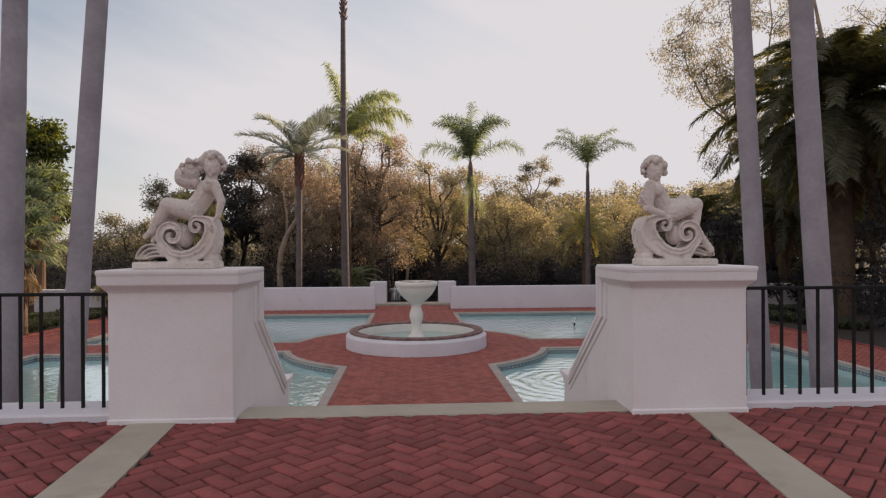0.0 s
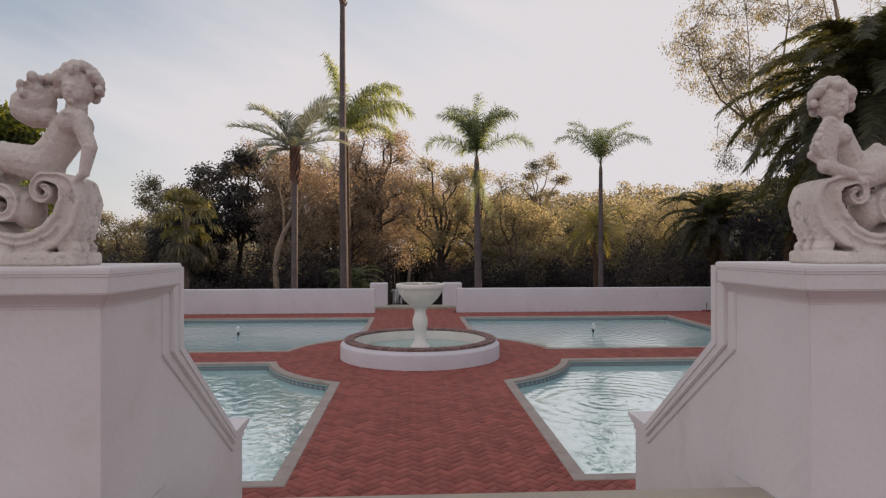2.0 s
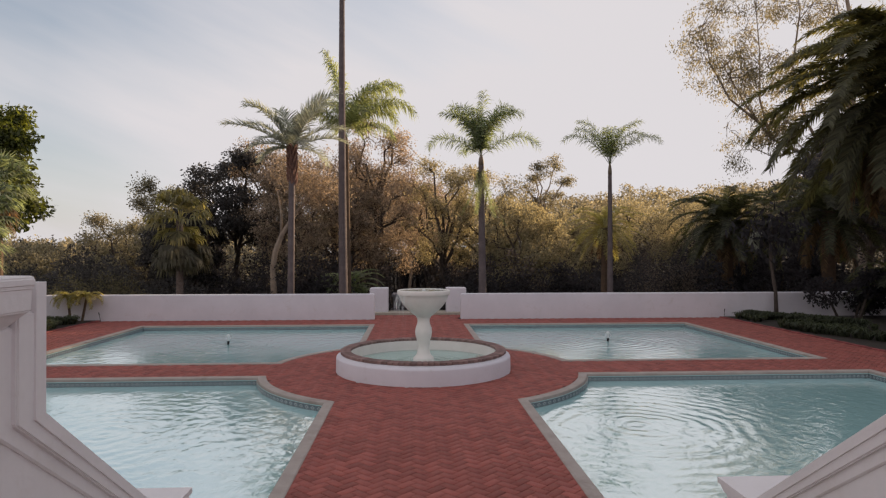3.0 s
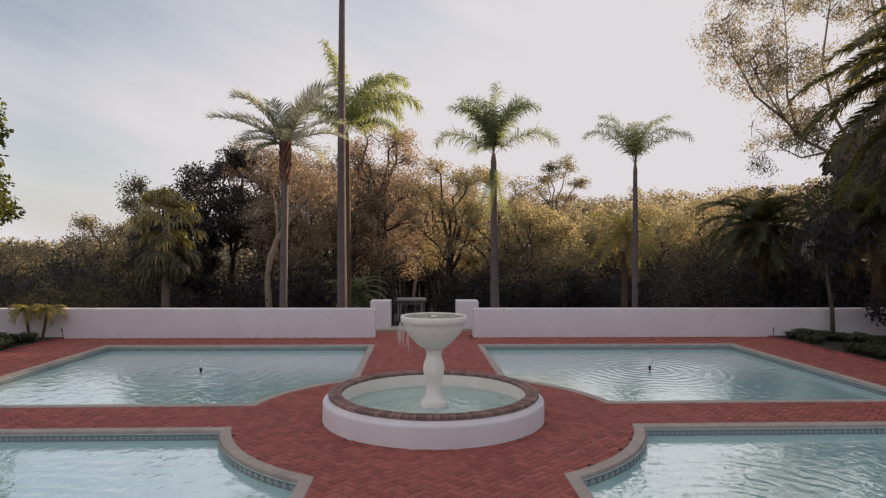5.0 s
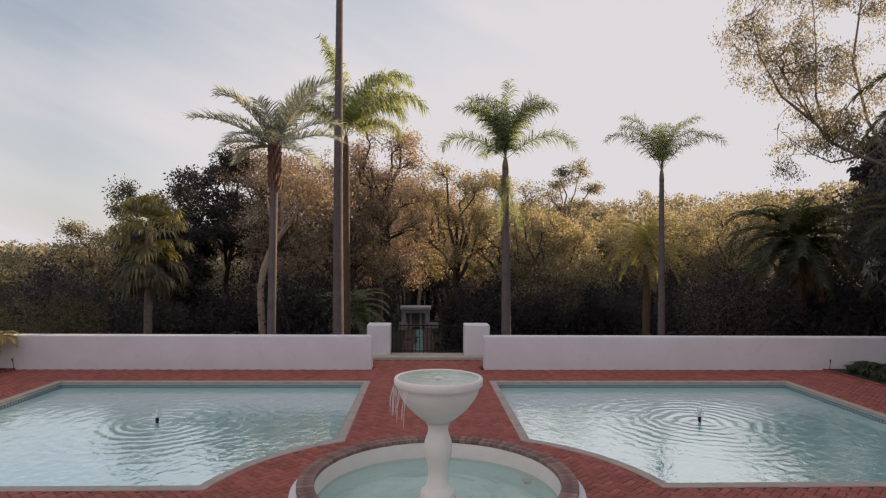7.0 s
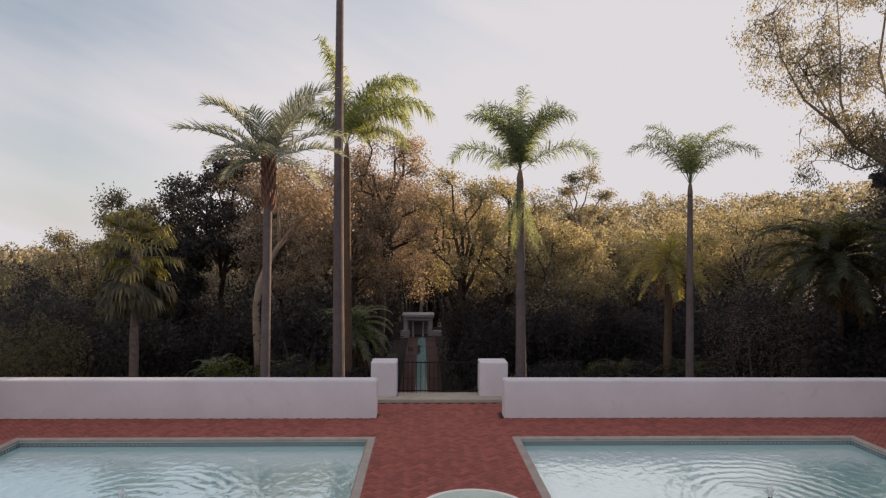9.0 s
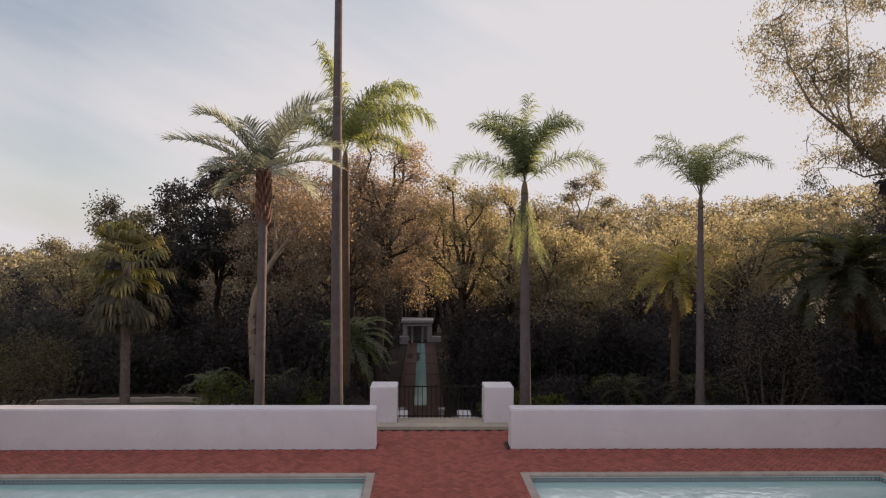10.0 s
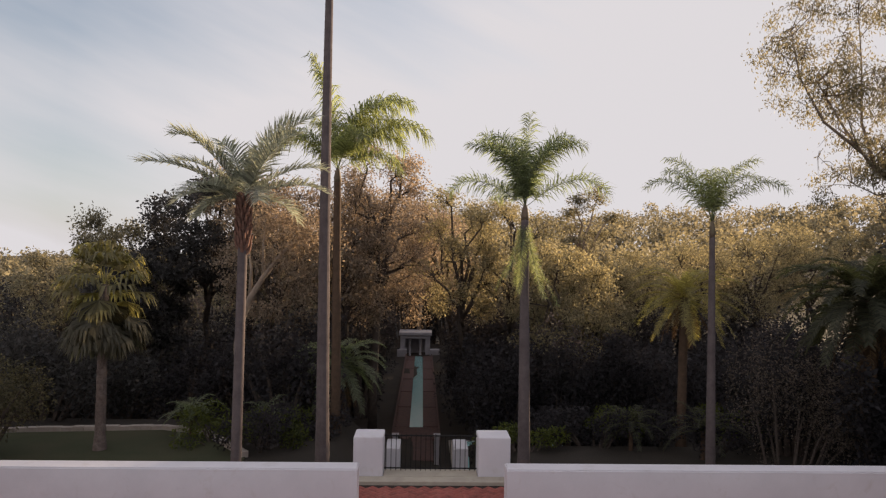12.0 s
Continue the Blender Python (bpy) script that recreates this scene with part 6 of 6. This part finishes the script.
def build_statue(name, label, x, y, flip, kind):
    rng = random.Random(7)
    bm = bmesh.new()
    basket = kind == "basket"
    box(bm, -0.36, -0.15, 0.0, 0.30, 0.15, 0.058, 0.012)
    box(bm, 0.20, -0.14, 0.0, 0.345, 0.14, 0.062, 0.012)
    # the great scroll: one carved band from the lower volute, under and up the back, to the small upper volute
    shift = (lambda q: q) if basket else (lambda q: q - 0.055 * min(1, max(0, (0.34 - q) / 0.12)))
    line = []
    for k in range(44):
        u = k / 43
        a = radians(-250 + 480 * u)
        rad = 0.016 + 0.096 * u
        line.append((-0.032 + rad * math.cos(a), 0.258 + rad * 0.9 * math.sin(a), 0.012 + 0.022 * u))
    sweep = [(-0.088, 0.165, 0.036), (-0.04, 0.110, 0.046), (0.04, 0.088, 0.05), (0.13, 0.098, 0.053), (0.21, 0.135, 0.056), (0.275, 0.20, 0.058), (0.305, 0.285, 0.052), (0.29, 0.355, 0.04), (0.24, 0.385, 0.026)]
    for (xa, za, ha), (xb, zb, hb) in zip(sweep, sweep[1:]):
        for k in range(6):
            u = k / 6
            line.append((xa + (xb - xa) * u, za + (zb - za) * u, ha + (hb - ha) * u))
    for k in range(32):
        u = k / 31
        a = radians(70 + 430 * u)
        rad = 0.062 - 0.052 * u
        line.append((0.178 + rad * math.cos(a), 0.328 + rad * math.sin(a), 0.018 - 0.007 * u))
    rings = []
    for k, (px, pz, h) in enumerate(line):
        qa, qb = line[max(0, k - 2)], line[min(len(line) - 1, k + 2)]
        d = Vector((qb[0] - qa[0], qb[1] - qa[1])).normalized()
        nx, nz = -d.y, d.x
        w = 0.125
        rings.append([bm.verts.new((shift(px + nx * h * s), y0, pz + nz * h * s)) for s, y0 in ((1, -w), (0.62, -w - 0.004), (0.45, -w + 0.016), (-0.45, -w + 0.016), (-0.62, -w - 0.004), (-1, -w), (-1, w), (-0.62, w + 0.004), (-0.45, w - 0.016), (0.45, w - 0.016), (0.62, w + 0.004), (1, w))])
    for ra, rb in zip(rings, rings[1:]):
        for q in range(12):
            bm.faces.new((ra[q], ra[(q + 1) % 12], rb[(q + 1) % 12], rb[q]))
    bm.faces.new(rings[0])
    bm.faces.new(rings[-1])
    # round boss between the volutes, beading along the sweep
    bmesh.ops.create_icosphere(bm, subdivisions=3, radius=1.0, matrix=Matrix.Translation((shift(0.045), 0, 0.25)) @ Matrix.Diagonal((0.072, 0.105, 0.085, 1)))
    for k in range(26):
        xa, za, ha = line[46 + k]
        blob(bm, (shift(xa), -0.118, za + 0.006), (shift(xa), -0.118, za + 0.006), 0.009, 0.009, 1)
    for k in range(9):
        u = k / 8
        px, pz = 0.315 - 0.02 * (1 - u) + 0.035 * math.sin(math.pi * u), 0.12 + 0.25 * u
        for q in (-0.085, -0.03, 0.03, 0.085):
            blob(bm, (shift(px), q, pz), (shift(px + 0.014), q * 1.05, pz - 0.028), 0.020, 0.008, 3)
    # lion foot
    for s in (-0.07, 0.0, 0.07):
        blob(bm, (0.255, s, 0.09), (0.315, s * 1.1, 0.078), 0.034, 0.03, 4)
        blob(bm, (0.30, s, 0.13), (0.32, s, 0.20), 0.03, 0.04, 4)
    # wave and drapery at the toe
    for k in range(4):
        # layered folds that rise, bend over and run out under the scroll
        t = k / 3
        for q in range(22):
            u = q / 21
            a = radians(200 - 175 * u)
            fx, fz = -0.225 + (0.125 - 0.085 * t) * math.cos(a) + 0.11 * t * u, 0.078 + (0.105 - 0.085 * t) * max(0, math.sin(a)) + 0.006
            m = Matrix.Translation((fx, -0.02 * t, fz)) @ Matrix.Diagonal((1, 8.0 - 1.6 * t, 1, 1))
            bmesh.ops.create_icosphere(bm, subdivisions=1, radius=0.014, matrix=m)
    if not basket:
        for k in range(4):
            blob(bm, (-0.17, 0.04 * (k - 1.5), 0.32 - 0.03 * k), (-0.31, 0.06 * (k - 1.5), 0.13 + 0.01 * k), 0.03, 0.035, 8)
    # seated child
    chest, waist, hips, head = ((0.255, 0.615), (0.175, 0.515), (0.11, 0.45), (0.288, 0.785)) if basket else ((0.158, 0.585), (0.10, 0.495), (0.045, 0.425), (0.178, 0.758))
    blob(bm, (hips[0], -0.045, hips[1]), (hips[0], 0.045, hips[1]), 0.078, 0.078, 3)
    blob(bm, (hips[0], 0, hips[1]), (waist[0], 0, waist[1]), 0.090, 0.086, 4)
    blob(bm, (waist[0], 0, waist[1]), (chest[0], 0, chest[1]), 0.086, 0.088, 5)
    blob(bm, (chest[0] + 0.02, -0.06, chest[1] + 0.02), (chest[0] + 0.02, 0.06, chest[1] + 0.02), 0.06, 0.06, 4)
    blob(bm, (chest[0] + 0.02, 0, chest[1] + 0.05), (head[0] - 0.005, 0, head[1] - 0.05), 0.056, 0.052, 4)
    knee, ankle = ((-0.085, 0.49), (-0.225, 0.285)) if basket else ((-0.19, 0.485), (-0.185, 0.30))
    for s in (-1, 1):
        dz = 0.0 if s < 0 else (-0.03 if basket else 0.03)
        k3, a3 = (knee[0] + (0.03 if s > 0 else 0), 0.065 * s, knee[1] + dz), (ankle[0] + (0.02 if s > 0 else 0), 0.06 * s, ankle[1] + dz)
        blob(bm, (hips[0], 0.055 * s, hips[1]), k3, 0.082, 0.062, 8)
        blob(bm, k3, a3, 0.060, 0.036, 9)
        blob(bm, a3, (a3[0] - 0.055, a3[1], a3[2] - 0.035), 0.032, 0.02, 4)
    # head with curls
    blob(bm, (head[0], 0, head[1]), (head[0], 0, head[1] + 0.015), 0.076, 0.078, 3)
    # face: forehead, cheeks, nose, chin
    bmesh.ops.create_icosphere(bm, subdivisions=3, radius=1.0, matrix=Matrix.Translation((head[0], -0.028, head[1] - 0.008)) @ Matrix.Diagonal((0.058, 0.056, 0.07, 1)))
    for s in (-1, 1):
        blob(bm, (head[0] + 0.026 * s, -0.052, head[1] - 0.028), (head[0] + 0.022 * s, -0.054, head[1] - 0.036), 0.024, 0.024, 2)
        blob(bm, (head[0] + 0.024 * s, -0.074, head[1] + 0.014), (head[0] + 0.010 * s, -0.079, head[1] + 0.012), 0.008, 0.008, 3)
    blob(bm, (head[0], -0.082, head[1] + 0.006), (head[0], -0.088, head[1] - 0.016), 0.007, 0.010, 3)
    blob(bm, (head[0] - 0.010, -0.076, head[1] - 0.036), (head[0] + 0.010, -0.076, head[1] - 0.036), 0.008, 0.008, 3)
    blob(bm, (head[0], -0.062, head[1] - 0.058), (head[0], -0.062, head[1] - 0.06), 0.018, 0.018, 2)
    for k in range(130):
        a, b = rng.uniform(0, 2 * math.pi), rng.uniform(-0.35, 1.45)
        if math.sin(a) < -0.5 and b < 0.62:
            continue
        r = 0.096
        p = (head[0] + r * 1.08 * math.cos(a) * math.cos(b), 0.012 + r * math.sin(a) * math.cos(b), head[1] + 0.018 + r * math.sin(b))
        blob(bm, p, p, rng.uniform(0.014, 0.031), 0.02, 1)
    if basket:
        blob(bm, (0.325, -0.065, 0.645), (0.392, -0.09, 0.52), 0.046, 0.037, 7)
        blob(bm, (0.392, -0.09, 0.52), (0.365, -0.09, 0.41), 0.037, 0.027, 7)
        for s in range(4):
            blob(bm, (0.36, -0.10 + 0.014 * s, 0.405), (0.315 - 0.006 * s, -0.115 + 0.018 * s, 0.365), 0.016, 0.010, 4)
        blob(bm, (0.19, 0.06, 0.64), (0.10, 0.06, 0.66), 0.045, 0.036, 5)
        # bulging basket of fruit on the shoulder
        run(bm, [(0.135, 0.665), (0.07, 0.675), (0.02, 0.70), (0.005, 0.745)], [0.05, 0.06, 0.062, 0.045], 1.3, 5)
        run(bm, [(0.03, 0.72), (0.13, 0.74)], [0.07, 0.07], 1.2, 4)
        for k in range(60):
            a, q = rng.uniform(0, 2 * math.pi), rng.uniform(0, 0.085)
            p = (0.085 + q * 1.05 * math.cos(a), q * math.sin(a) - 0.03, 0.77 + 0.5 * q * math.cos(a) + rng.uniform(-0.03, 0.055))
            blob(bm, p, p, rng.uniform(0.014, 0.028), 0.02, 1)
    else:
        blob(bm, (0.225, -0.06, 0.60), (0.285, -0.09, 0.455), 0.045, 0.038, 6)
        blob(bm, (0.285, -0.09, 0.455), (0.15, -0.12, 0.415), 0.038, 0.026, 6)
        for s in range(4):
            blob(bm, (0.15, -0.12 + 0.012 * s, 0.415), (0.10 - 0.008 * s, -0.125 + 0.016 * s, 0.375), 0.014, 0.01, 4)
        blob(bm, (0.11, 0.08, 0.60), (0.02, 0.10, 0.52), 0.042, 0.034, 6)
        blob(bm, (0.02, 0.10, 0.52), (-0.10, 0.08, 0.53), 0.034, 0.026, 6)
        # layered blades of the sheaf, fanned out above the hand
        for row in range(2):
            for k in range(9):
                s = (k - 4) / 4
                blob(bm, (0.245, -0.105 + 0.03 * row, 0.44), (0.285 + 0.052 * s, -0.10 + 0.045 * row, 0.655 - 0.04 * row - 0.055 * s * s - 0.05 * s), 0.013, 0.021, 12)
        # the far arm bent over the knee
        blob(bm, (-0.06, 0.09, 0.50), (-0.115, 0.05, 0.555), 0.032, 0.034, 5)
    bmesh.ops.transform(bm, matrix=Matrix.Diagonal((0.85, 0.85, 0.98, 1)), verts=bm.verts)
    me = bpy.data.meshes.new(name)
    bm.to_mesh(me)
    bm.free()
    finish(me, M_STATUE, True)
    ob = new(name, me)
    ob.location, ob.rotation_euler = (x, y, PED_TOP - 0.002), (0, 0, 0)
    if flip:
        ob.data.transform(Matrix.Diagonal((-1, 1, 1, 1)))
        ob.data.flip_normals()
    rm = ob.modifiers.new("remesh", "REMESH")
    rm.mode, rm.voxel_size, rm.use_smooth_shade = "VOXEL", 0.0055, True
    sm = ob.modifiers.new("smooth", "SMOOTH")
    sm.iterations, sm.factor = 1, 0.5
    return tagged(ob, label, "statue")


build_statue("garden_statue", "weathered stone cherub statue carrying a fruit basket", -1.885, 1.79, False, "basket")
build_statue("garden_statue", "weathered stone cherub statue holding a sheaf", 1.945, 1.79, True, "sheaf")

# ---- bricks ----
band_l = lambda x, y: (x > -1.42 - (y + 3) * 0.0899 - 0.05) | (x < -1.75 - (y + 3) * 0.0899 + 0.05)
band_r = lambda x, y: (x < 1.30 + (y + 3) * 0.1418 + 0.05) | (x > 1.65 + (y + 3) * 0.1299 - 0.05)
rows = herringbone(-8, -5.5, 8.5, 1.70, lambda x, y: (y < -3.05) | (band_l(x, y) & band_r(x, y)))
lay_bricks(rows, T, terrace, lambda x, y: (abs(x - CX) < 1.75) & (y > 0.05) & (y < 1.62), 2, (M_BRICK_OLD, M_BRICK_OLD_ONE), brick_corners((BL - 0.011) / 2, (BW - 0.011) / 2, 0.004))
rows = herringbone(-12.2, 2.3, 12.2, 25.95, lambda x, y: hb_in(x, y) & ((y < 24.3) | ((abs(x - CX) < 1.9) & ((y > 24.86) | (abs(x) < 1.63)))))
lay_bricks(rows, 0.0, court, lambda x, y: (abs(x - CX) < 0.95) & (y > 6.2) & (y < 10.0), 3)
